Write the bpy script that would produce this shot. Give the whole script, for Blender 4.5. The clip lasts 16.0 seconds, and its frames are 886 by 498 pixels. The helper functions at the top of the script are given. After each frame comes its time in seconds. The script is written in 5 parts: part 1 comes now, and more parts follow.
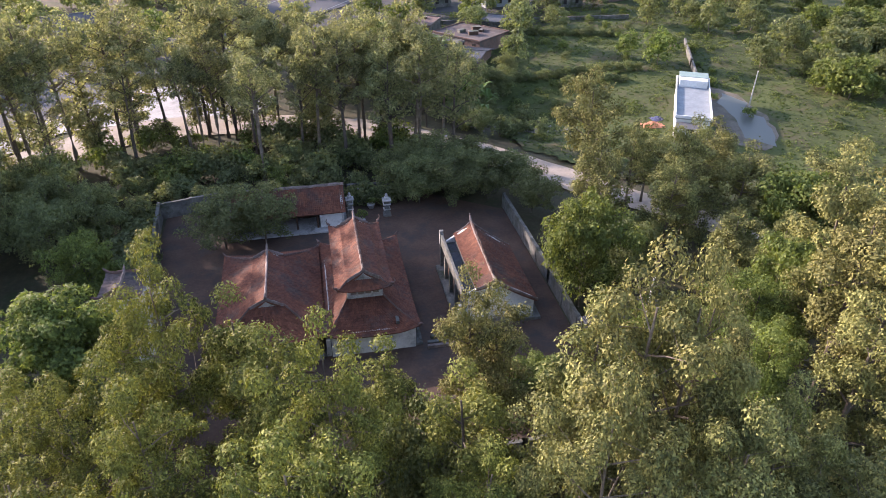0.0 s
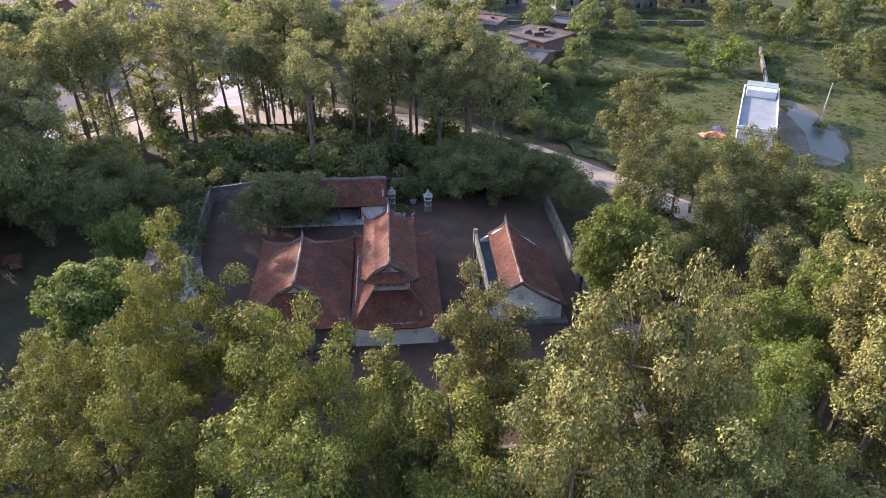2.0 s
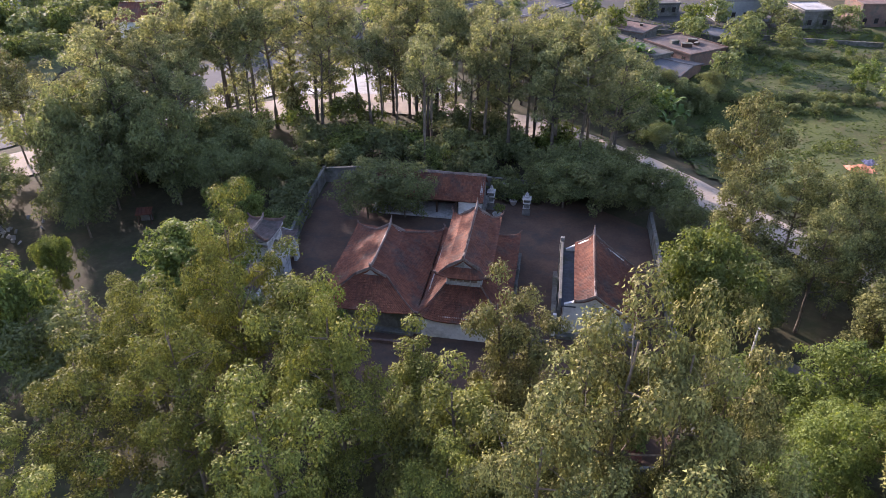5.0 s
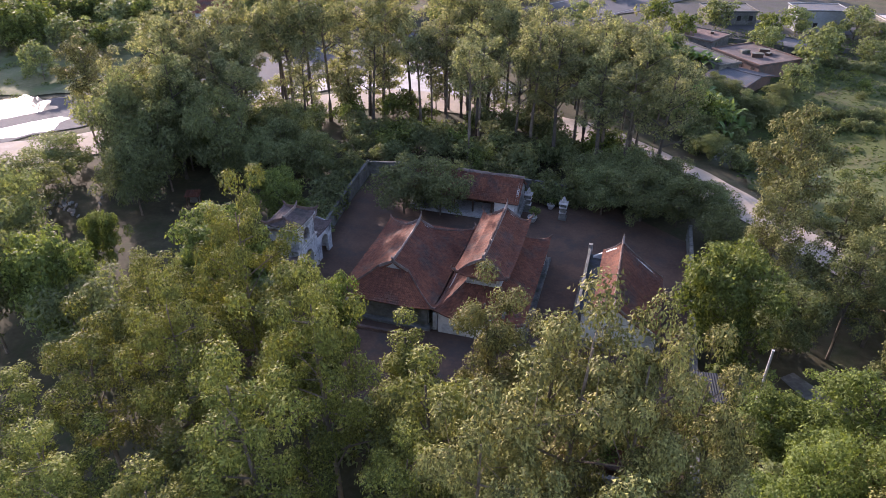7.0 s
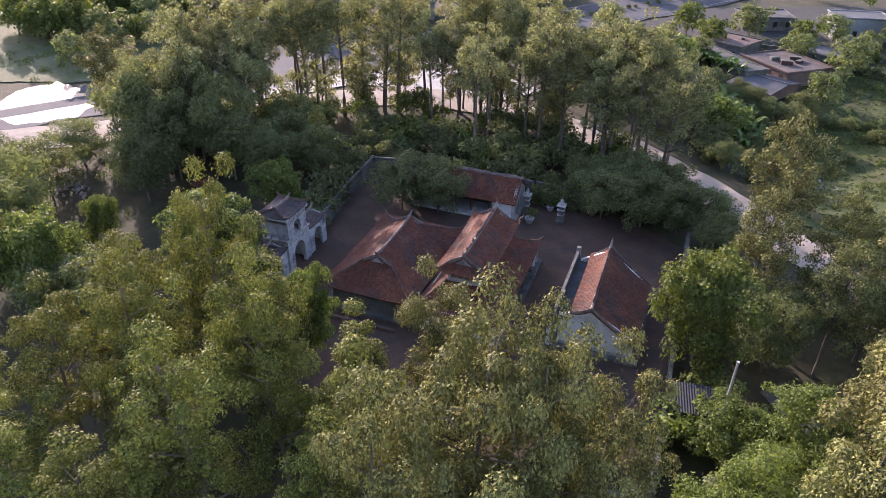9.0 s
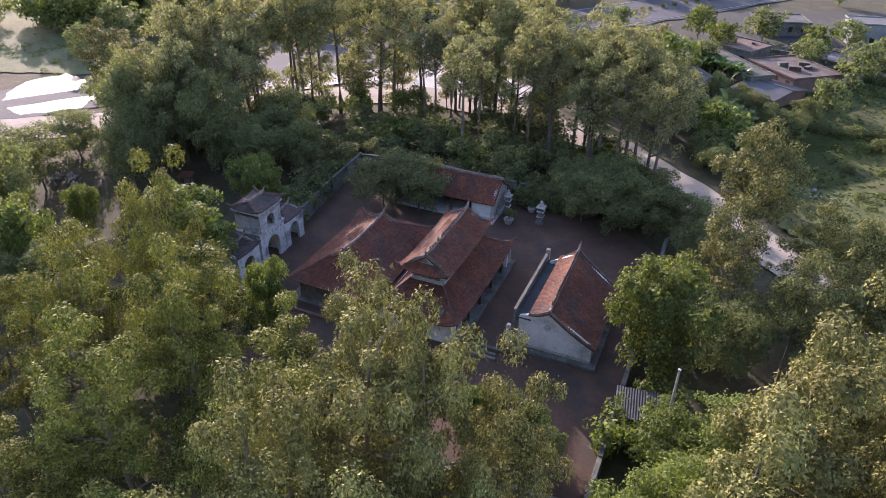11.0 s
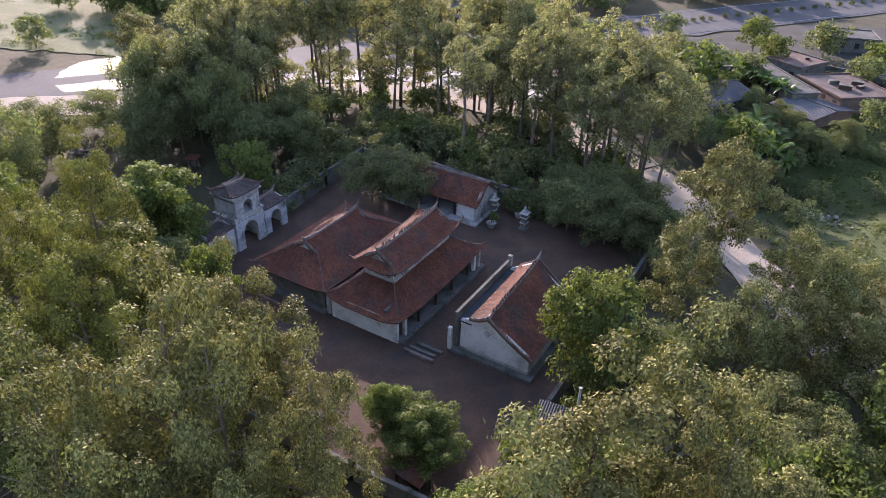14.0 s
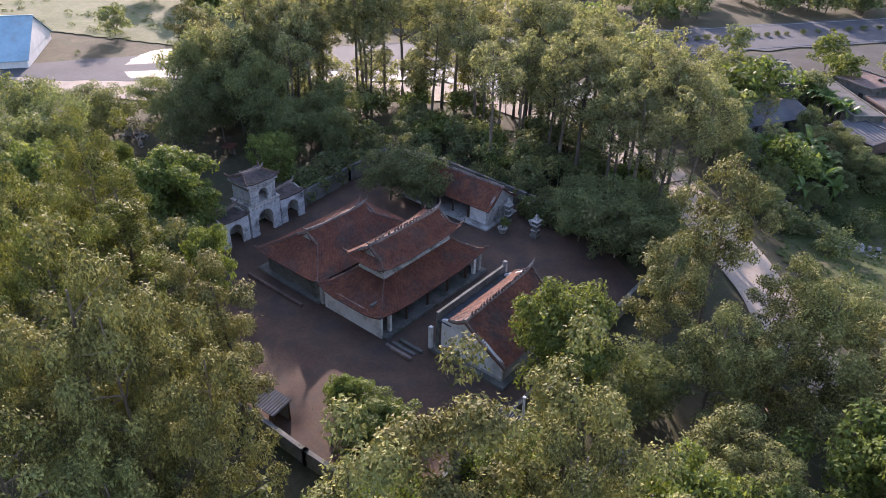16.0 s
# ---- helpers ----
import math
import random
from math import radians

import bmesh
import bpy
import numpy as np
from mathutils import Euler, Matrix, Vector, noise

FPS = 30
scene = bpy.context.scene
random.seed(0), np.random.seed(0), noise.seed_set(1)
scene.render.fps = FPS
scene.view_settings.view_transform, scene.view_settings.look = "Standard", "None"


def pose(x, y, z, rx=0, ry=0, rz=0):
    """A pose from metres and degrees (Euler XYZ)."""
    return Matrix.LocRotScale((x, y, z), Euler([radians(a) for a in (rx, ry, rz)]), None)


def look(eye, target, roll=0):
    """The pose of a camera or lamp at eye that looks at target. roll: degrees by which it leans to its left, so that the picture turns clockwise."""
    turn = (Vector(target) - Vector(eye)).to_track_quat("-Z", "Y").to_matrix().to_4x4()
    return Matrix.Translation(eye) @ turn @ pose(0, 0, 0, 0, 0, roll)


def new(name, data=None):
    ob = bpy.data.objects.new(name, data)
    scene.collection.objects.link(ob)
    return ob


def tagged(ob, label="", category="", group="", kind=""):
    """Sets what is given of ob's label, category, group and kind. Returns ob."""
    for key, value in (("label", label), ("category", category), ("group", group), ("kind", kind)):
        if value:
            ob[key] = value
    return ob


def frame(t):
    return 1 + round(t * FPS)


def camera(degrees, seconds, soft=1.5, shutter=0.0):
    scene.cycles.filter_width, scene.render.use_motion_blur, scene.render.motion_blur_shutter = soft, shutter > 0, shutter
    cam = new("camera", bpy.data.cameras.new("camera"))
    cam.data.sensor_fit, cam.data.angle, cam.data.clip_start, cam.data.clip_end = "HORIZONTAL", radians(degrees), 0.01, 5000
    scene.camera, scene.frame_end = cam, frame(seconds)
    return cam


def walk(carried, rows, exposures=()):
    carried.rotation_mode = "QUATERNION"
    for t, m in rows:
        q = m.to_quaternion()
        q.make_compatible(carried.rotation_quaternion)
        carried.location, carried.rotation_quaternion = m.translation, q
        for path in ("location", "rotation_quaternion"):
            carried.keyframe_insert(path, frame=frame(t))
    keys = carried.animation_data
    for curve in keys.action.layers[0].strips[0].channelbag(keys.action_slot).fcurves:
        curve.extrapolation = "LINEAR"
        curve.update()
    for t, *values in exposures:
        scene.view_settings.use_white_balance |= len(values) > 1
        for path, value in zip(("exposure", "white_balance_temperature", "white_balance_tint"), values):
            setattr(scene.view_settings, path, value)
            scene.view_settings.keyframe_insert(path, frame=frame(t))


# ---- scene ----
cam = camera(66.1, 16.0, soft=0.85)
METRES, EYE, TILT, LEAN, TURN = 44.0, 39.8, -32.0, 0.0, -11.2
ROWS = [
    (0.0, 0.0, 0.0, 0.0, 0.0, 0.0, -0.0),
    (0.5, 0.0199, -0.0002, -0.0021, 1.22, -0.0, -0.79),
    (1.0, 0.0399, 0.0003, -0.0031, 2.69, -0.02, -1.72),
    (1.5, 0.06, 0.0014, -0.0033, 4.09, -0.09, -2.61),
    (2.0, 0.0811, 0.0035, -0.003, 5.74, -0.17, -3.65),
    (2.5, 0.1032, 0.0053, -0.0018, 7.57, -0.33, -4.8),
    (3.0, 0.1253, 0.0079, -0.0006, 9.64, -0.51, -6.08),
    (3.5, 0.147, 0.0111, 0.0011, 11.65, -0.75, -7.29),
    (4.0, 0.1687, 0.0152, 0.0032, 13.48, -0.98, -8.41),
    (4.5, 0.1882, 0.0194, 0.0059, 15.02, -1.21, -9.36),
    (5.0, 0.2116, 0.0244, 0.0088, 17.8, -1.67, -11.01),
    (7.5, 0.3332, 0.0591, 0.0314, 25.01, -3.24, -15.19),
    (8.0, 0.3615, 0.0709, 0.037, 26.24, -3.54, -15.87),
    (8.5, 0.3861, 0.0821, 0.0426, 27.07, -3.76, -16.38),
    (9.0, 0.4158, 0.0971, 0.0512, 27.7, -3.97, -16.83),
    (11.5, 0.5594, 0.1769, 0.1013, 31.2, -5.07, -18.89),
    (12.0, 0.5959, 0.2006, 0.115, 32.26, -5.42, -19.47),
    (12.5, 0.6263, 0.2217, 0.1278, 33.09, -5.7, -19.93),
    (13.0, 0.6607, 0.2471, 0.143, 34.43, -6.15, -20.66),
    (13.5, 0.689, 0.2691, 0.1559, 35.86, -6.62, -21.34),
    (14.0, 0.7222, 0.2946, 0.173, 37.62, -7.25, -22.2),
    (14.5, 0.7499, 0.318, 0.1876, 38.64, -7.61, -22.68),
    (15.0, 0.7839, 0.3457, 0.2053, 40.73, -8.33, -23.58),
    (15.5, 0.8148, 0.3688, 0.2211, 42.85, -9.11, -24.52),
    (16.0, 0.8523, 0.3968, 0.2406, 45.41, -10.09, -25.54),
]
walk(cam, [(t, pose(0, 0, EYE, TILT, LEAN, TURN) @ pose(METRES * x, METRES * y, METRES * z, 90 + pitch, roll, yaw)) for t, x, y, z, yaw, pitch, roll in ROWS],
     [(0.0, 1.2, 6140, 33), (5.0, 1.08, 5990, 36), (9.0, 1.0, 6000, 37), (16.0, 1.05, 5980, 34)])

import collections

# ---- sky and sun: low afternoon sun, ahead and to the left of the first view ----
SUN_AZ, SUN_EL = -48.0, 17.5      # degrees from +y towards +x; height
SUN_DIR = Vector((math.sin(radians(SUN_AZ)) * math.cos(radians(SUN_EL)),
                  math.cos(radians(SUN_AZ)) * math.cos(radians(SUN_EL)), math.sin(radians(SUN_EL))))
world = bpy.data.worlds.new("sky")
scene.world = world
world.use_nodes = True
wn = world.node_tree
sky = wn.nodes.new("ShaderNodeTexSky")
sky.sky_type, sky.sun_disc = "NISHITA", False
sky.sun_elevation, sky.sun_rotation = radians(SUN_EL), radians(SUN_AZ % 360)
sky.air_density, sky.dust_density = 1.3, 1.2
wn.nodes["Background"].inputs["Strength"].default_value = 0.235
wn.links.new(sky.outputs[0], wn.nodes["Background"].inputs["Color"])
sun_data = bpy.data.lights.new("sun", "SUN")
sun_data.energy, sun_data.angle, sun_data.color = 6.3, radians(0.6), (1.0, 0.86, 0.66)
sun = new("sun", sun_data)
sun.matrix_world = look(SUN_DIR * 300, (0, 0, 0))


# ---- materials ----
def nodes_of(name):
    m = bpy.data.materials.new(name)
    m.use_nodes = True
    t = m.node_tree
    return m, t, t.nodes["Principled BSDF"]


def ramp(t, fac, stops):
    r = t.nodes.new("ShaderNodeValToRGB")
    el = r.color_ramp.elements
    while len(el) < len(stops):
        el.new(0.5)
    for e, (p, c) in zip(el, stops):
        e.position, e.color = p, (*c, 1)
    t.links.new(fac, r.inputs[0])
    return r.outputs[0]


def noise_of(t, scale, detail=6.0, rough=0.6, vec=None):
    n = t.nodes.new("ShaderNodeTexNoise")
    n.inputs["Scale"].default_value, n.inputs["Detail"].default_value, n.inputs["Roughness"].default_value = scale, detail, rough
    if vec is not None:
        t.links.new(vec, n.inputs["Vector"])
    return n.outputs["Fac"]


def mix(t, fac, a, b, how="MIX"):
    m = t.nodes.new("ShaderNodeMix")
    m.data_type, m.blend_type = "RGBA", how
    for sock, v in ((m.inputs[0], fac), (m.inputs[6], a), (m.inputs[7], b)):
        if isinstance(v, (int, float)):
            sock.default_value = v
        elif isinstance(v, tuple):
            sock.default_value = (*v, 1)
        else:
            t.links.new(v, sock)
    return m.outputs[2]


def surface(name, dark, mid, light, scale=1.0, fine=14.0, rough=0.85, bump=0.25, stain=None, metal=0.0, vary=0.0):
    """A weathered surface: large blotches, fine grain, optional stains, relief."""
    m, t, p = nodes_of(name)
    geo = t.nodes.new("ShaderNodeNewGeometry")
    pos = geo.outputs["Position"]
    a = noise_of(t, scale, 6, 0.62, pos)
    b = noise_of(t, fine, 5, 0.6, pos)
    c1 = ramp(t, a, [(0.3, dark), (0.5, mid), (0.72, light)])
    c2 = ramp(t, b, [(0.3, dark), (0.55, mid), (0.75, light)])
    col = mix(t, 0.42, c1, c2)
    if stain:
        s = ramp(t, noise_of(t, scale * 0.6 + 0.13, 8, 0.7, pos), [(0.5, (0, 0, 0)), (0.66, (1, 1, 1))])
        col = mix(t, s, col, stain)
    if vary:
        r = t.nodes.new("ShaderNodeMapRange")
        t.links.new(geo.outputs["Random Per Island"], r.inputs[0])
        r.inputs[3].default_value, r.inputs[4].default_value = 1 - vary, 1 + vary
        hs = t.nodes.new("ShaderNodeHueSaturation")
        t.links.new(r.outputs[0], hs.inputs["Value"])
        t.links.new(col, hs.inputs["Color"])
        col = hs.outputs[0]
    t.links.new(col, p.inputs["Base Color"])
    p.inputs["Roughness"].default_value, p.inputs["Metallic"].default_value = rough, metal
    p.inputs["Specular IOR Level"].default_value = 0.3
    bp = t.nodes.new("ShaderNodeBump")
    bp.inputs["Strength"].default_value, bp.inputs["Distance"].default_value = bump, 0.05
    t.links.new(b, bp.inputs["Height"])
    t.links.new(bp.outputs[0], p.inputs["Normal"])
    return m


def foliage(name, dark, mid, light, through_col, trans=0.3, rough=0.62):
    """Leaves: colour varies leaf by leaf and tree by tree; light passes through them."""
    m, t, p = nodes_of(name)
    geo, oi = t.nodes.new("ShaderNodeNewGeometry"), t.nodes.new("ShaderNodeObjectInfo")
    c = ramp(t, geo.outputs["Random Per Island"], [(0.0, dark), (0.55, mid), (1.0, light)])
    big = noise_of(t, 0.35, 3, 0.5, geo.outputs["Position"])
    c = mix(t, ramp(t, big, [(0.35, (0, 0, 0)), (0.7, (0.5, 0.5, 0.5))]), c, light)
    hs = t.nodes.new("ShaderNodeHueSaturation")
    r = t.nodes.new("ShaderNodeMapRange")
    t.links.new(oi.outputs["Random"], r.inputs[0])
    r.inputs[3].default_value, r.inputs[4].default_value = 0.495, 0.515
    t.links.new(r.outputs[0], hs.inputs["Hue"])
    r2 = t.nodes.new("ShaderNodeMapRange")
    t.links.new(oi.outputs["Random"], r2.inputs[0])
    r2.inputs[3].default_value, r2.inputs[4].default_value = 0.86, 1.12
    t.links.new(r2.outputs[0], hs.inputs["Value"])
    t.links.new(c, hs.inputs["Color"])
    t.links.new(hs.outputs[0], p.inputs["Base Color"])
    p.inputs["Roughness"].default_value = rough
    p.inputs["Specular IOR Level"].default_value = 0.12
    tr = t.nodes.new("ShaderNodeBsdfTranslucent")
    t.links.new(mix(t, 1.0, hs.outputs[0], through_col, "MULTIPLY"), tr.inputs["Color"])
    ms = t.nodes.new("ShaderNodeMixShader")
    ms.inputs[0].default_value = trans
    t.links.new(p.outputs[0], ms.inputs[1])
    t.links.new(tr.outputs[0], ms.inputs[2])
    t.links.new(ms.outputs[0], t.nodes["Material Output"].inputs["Surface"])
    return m


M = {}
M["soil"] = surface("soil", (0.028, 0.026, 0.014), (0.05, 0.047, 0.024), (0.09, 0.08, 0.045), 0.25, 2.2, 0.95, 0.6, (0.03, 0.042, 0.014))
M["field"] = surface("field_grass", (0.017, 0.027, 0.006), (0.043, 0.059, 0.013), (0.09, 0.111, 0.027), 0.055, 2.2, 0.95, 1.0, (0.062, 0.056, 0.026))
M["earth"] = surface("bare_earth", (0.075, 0.064, 0.048), (0.13, 0.112, 0.086), (0.21, 0.185, 0.145), 0.3, 3.0, 0.95, 0.4, (0.06, 0.07, 0.035))
M["dry"] = surface("dry_field", (0.05, 0.068, 0.026), (0.105, 0.118, 0.055), (0.19, 0.185, 0.11), 0.1, 1.2, 0.95, 0.7, (0.08, 0.115, 0.036))
M["dirt_road"] = surface("dirt_road", (0.2, 0.17, 0.135), (0.295, 0.255, 0.207), (0.385, 0.34, 0.28), 0.3, 3.0, 0.95, 0.4, (0.3, 0.25, 0.18))
M["concrete"] = surface("concrete", (0.24, 0.24, 0.23), (0.36, 0.35, 0.33), (0.46, 0.45, 0.43), 0.25, 4.0, 0.85, 0.2, (0.2, 0.2, 0.19))
M["asphalt"] = surface("highway_concrete", (0.036, 0.04, 0.046), (0.054, 0.059, 0.066), (0.08, 0.085, 0.092), 0.12, 3.0, 0.9, 0.08)
M["paving"] = surface("red_paving", (0.048, 0.031, 0.022), (0.082, 0.052, 0.036), (0.12, 0.078, 0.055), 0.3, 3.5, 0.9, 0.3, (0.05, 0.043, 0.037), vary=0.1)
M["tile"] = surface("clay_tile", (0.054, 0.022, 0.015), (0.122, 0.045, 0.025), (0.23, 0.09, 0.05), 0.45, 6.0, 0.85, 0.3, (0.07, 0.048, 0.04), vary=0.24)
M["old_tile"] = surface("grey_tile", (0.05, 0.04, 0.038), (0.095, 0.075, 0.07), (0.16, 0.13, 0.12), 0.5, 6.0, 0.9, 0.3, (0.05, 0.05, 0.045), vary=0.2)
M["plaster"] = surface("lime_plaster", (0.42, 0.41, 0.39), (0.62, 0.61, 0.58), (0.72, 0.71, 0.68), 0.5, 5.0, 0.9, 0.2, (0.3, 0.3, 0.28))
M["old_plaster"] = surface("grimy_plaster", (0.16, 0.16, 0.15), (0.36, 0.35, 0.33), (0.55, 0.54, 0.51), 0.6, 4.0, 0.9, 0.35, (0.1, 0.105, 0.09))
M["ridge"] = surface("ridge_mortar", (0.11, 0.088, 0.078), (0.2, 0.16, 0.14), (0.35, 0.29, 0.255), 1.5, 9.0, 0.9, 0.4, (0.1, 0.08, 0.07))
M["mossy"] = surface("mossy_plaster", (0.06, 0.062, 0.052), (0.12, 0.12, 0.11), (0.22, 0.22, 0.2), 0.7, 4.0, 0.95, 0.4, (0.05, 0.06, 0.035))
M["hip"] = surface("hip_mortar", (0.08, 0.05, 0.042), (0.13, 0.085, 0.072), (0.23, 0.17, 0.14), 1.5, 9.0, 0.9, 0.4, (0.08, 0.06, 0.05))
M["dark_wood"] = surface("dark_wood", (0.035, 0.02, 0.013), (0.06, 0.036, 0.024), (0.1, 0.06, 0.04), 1.2, 18.0, 0.7, 0.25)
M["row_bark"] = surface("dark_bark", (0.04, 0.033, 0.026), (0.08, 0.068, 0.054), (0.15, 0.13, 0.105), 0.7, 7.0, 0.95, 0.6)
M["bark"] = surface("bark", (0.055, 0.044, 0.033), (0.13, 0.108, 0.082), (0.27, 0.235, 0.185), 0.7, 7.0, 0.95, 0.6)
M["blue_metal"] = surface("blue_sheet_metal", (0.16, 0.27, 0.33), (0.22, 0.36, 0.43), (0.3, 0.44, 0.5), 0.2, 2.0, 0.5, 0.1, (0.2, 0.25, 0.26))
M["grey_sheet"] = surface("fibre_cement_sheet", (0.05, 0.054, 0.06), (0.085, 0.09, 0.098), (0.135, 0.14, 0.145), 0.3, 3.0, 0.85, 0.25, (0.12, 0.1, 0.09))
M["green_sheet"] = surface("pale_green_sheet", (0.13, 0.2, 0.175), (0.19, 0.27, 0.24), (0.27, 0.34, 0.31), 0.5, 4.0, 0.6, 0.1, (0.22, 0.27, 0.24))
M["roof_coat"] = surface("roof_coating", (0.14, 0.165, 0.18), (0.21, 0.24, 0.255), (0.3, 0.325, 0.34), 0.35, 3.0, 0.85, 0.1, (0.22, 0.24, 0.25))
M["house_paint"] = surface("house_paint", (0.13, 0.145, 0.15), (0.21, 0.23, 0.24), (0.3, 0.315, 0.32), 0.3, 3.0, 0.85, 0.1, (0.18, 0.18, 0.18))
M["white_paint"] = surface("white_paint", (0.4, 0.42, 0.43), (0.56, 0.58, 0.58), (0.68, 0.69, 0.69), 0.3, 3.0, 0.7, 0.1)
M["dark_brick"] = surface("weathered_brick", (0.09, 0.06, 0.05), (0.15, 0.1, 0.08), (0.22, 0.15, 0.12), 0.5, 8.0, 0.9, 0.3, (0.08, 0.08, 0.07))
M["slab"] = surface("weathered_slab", (0.045, 0.048, 0.048), (0.078, 0.081, 0.08), (0.125, 0.125, 0.12), 0.3, 2.0, 0.9, 0.2, (0.05, 0.05, 0.04))
M["gravel"] = surface("dark_gravel", (0.026, 0.027, 0.026), (0.043, 0.044, 0.042), (0.07, 0.07, 0.066), 0.2, 2.5, 0.95, 0.4, (0.035, 0.042, 0.022))
M["old_sheet"] = surface("old_dark_sheet", (0.03, 0.034, 0.04), (0.055, 0.06, 0.068), (0.09, 0.095, 0.1), 0.6, 4.0, 0.9, 0.2, (0.04, 0.045, 0.03))
M["orange"] = surface("orange_sheet", (0.38, 0.13, 0.075), (0.5, 0.21, 0.12), (0.58, 0.3, 0.19), 0.6, 4.0, 0.7, 0.2)
M["blue_plastic"] = surface("blue_plastic", (0.025, 0.03, 0.07), (0.045, 0.055, 0.12), (0.09, 0.1, 0.18), 0.8, 5.0, 0.5, 0.2)
M["rubble"] = surface("rubble_stone", (0.16, 0.155, 0.145), (0.28, 0.27, 0.255), (0.42, 0.41, 0.39), 0.8, 6.0, 0.9, 0.3, vary=0.3)
# for windows on solid walls: the unlit inside is painted as near-black
M["dark"] = surface("painted_inside_dark", (0.012, 0.011, 0.01), (0.018, 0.016, 0.014), (0.03, 0.027, 0.024), 1.0, 6.0, 0.8, 0.1)
M["pole"] = surface("weathered_pole", (0.25, 0.24, 0.22), (0.38, 0.37, 0.35), (0.48, 0.47, 0.45), 1.0, 8.0, 0.9, 0.2)
M["euc"] = foliage("eucalyptus_leaf", (0.028, 0.032, 0.012), (0.104, 0.109, 0.036), (0.262, 0.258, 0.09), (1.35, 1.3, 0.74), 0.14)
M["euc_green"] = foliage("green_leaf", (0.025, 0.033, 0.009), (0.097, 0.11, 0.026), (0.236, 0.244, 0.058), (1.42, 1.4, 0.66), 0.17)
M["gate_plaster"] = surface("streaked_plaster", (0.18, 0.185, 0.19), (0.46, 0.465, 0.465), (0.66, 0.66, 0.65), 0.8, 5.0, 0.9, 0.35, (0.1, 0.105, 0.11))
# roadside leaves: haze is put into the colour, paler and more translucent
M["euc_far"] = foliage("hazed_row_leaf", (0.05, 0.06, 0.03), (0.13, 0.145, 0.072), (0.265, 0.275, 0.14), (1.5, 1.44, 0.85), 0.46)
M["broad"] = foliage("broad_leaf", (0.033, 0.049, 0.015), (0.086, 0.118, 0.033), (0.188, 0.226, 0.066), (1.45, 1.45, 0.6), 0.34)
# dark leaves with their tones lifted in place of haze
M["deep"] = foliage("hazed_dark_leaf", (0.062, 0.076, 0.036), (0.115, 0.136, 0.064), (0.19, 0.215, 0.1), (1.4, 1.4, 0.7), 0.4)
M["banana"] = foliage("banana_leaf", (0.06, 0.1, 0.03), (0.1, 0.16, 0.045), (0.17, 0.22, 0.08), (1.4, 1.5, 0.6), 0.35, 0.4)
M["grass"] = foliage("grass_blade", (0.03, 0.05, 0.014), (0.062, 0.09, 0.026), (0.125, 0.15, 0.05), (1.2, 1.3, 0.7), 0.3)
M["weed"] = foliage("weed_leaf", (0.03, 0.05, 0.012), (0.075, 0.105, 0.028), (0.16, 0.185, 0.055), (1.3, 1.35, 0.6), 0.3)
wm, wt, wp = nodes_of("pond_water")
wp.inputs["Base Color"].default_value, wp.inputs["Roughness"].default_value = (0.05, 0.06, 0.05, 1), 0.42
wb = wt.nodes.new("ShaderNodeBump")
wb.inputs["Strength"].default_value = 0.03
wt.links.new(noise_of(wt, 1.2, 4), wb.inputs["Height"])
wt.links.new(wb.outputs[0], wp.inputs["Normal"])
M["water"] = wm


# ---- building blocks ----
def terrain(x, y):
    """Height of the ground: level round the temple and the road, with a hollow between the road and the field."""
    return -4.2 * math.exp(-((x - 36) / 13) ** 2 - ((y - 108) / 14) ** 2)


def mesh_of(name, verts, faces, material, smooth=False):
    me = bpy.data.meshes.new(name)
    me.from_pydata([tuple(v) for v in verts], [], faces)
    me.materials.append(material)
    if smooth:
        me.polygons.foreach_set("use_smooth", [True] * len(me.polygons))
    me.update()
    return me


def part(name, bm, material, parent=None, label=""):
    """Link a bmesh as one mesh object under a thing or a part."""
    me = bpy.data.meshes.new(name)
    bm.normal_update()
    bm.to_mesh(me)
    bm.free()
    me.materials.append(material)
    ob = new(name, me)
    if parent is not None:
        ob.parent = parent
    if label:
        ob["label"] = label
    return ob


def piece(name, me, parent=None, m=None, label=""):
    ob = new(name, me)
    if parent is not None:
        ob.parent = parent
    if m is not None:
        ob.matrix_basis = m
    if label:
        ob["label"] = label
    return ob


def thing(name, x, y, z, label, category, group="", kind="", turn=0):
    e = new(name)
    e.empty_display_size = 0.3
    e.matrix_basis = pose(x, y, z + terrain(x, y), 0, 0, turn)
    return tagged(e, label, category, group, kind)


def box(bm, x0, y0, z0, x1, y1, z1, bevel=0.0, m=None):
    g = bmesh.ops.create_cube(bm, size=1)
    vs = g["verts"]
    for v in vs:
        v.co = Vector(((x0 + x1) / 2 + v.co.x * (x1 - x0), (y0 + y1) / 2 + v.co.y * (y1 - y0), (z0 + z1) / 2 + v.co.z * (z1 - z0)))
        if m is not None:
            v.co = m @ v.co
    if bevel:
        es = list({e for v in vs for e in v.link_edges})
        bmesh.ops.bevel(bm, geom=es, offset=bevel, segments=1, affect="EDGES")
    return bm


def boxed(name, dims, material, parent=None, label="", bevel=0.03):
    return part(name, box(bmesh.new(), *dims, bevel=bevel), material, parent, label)


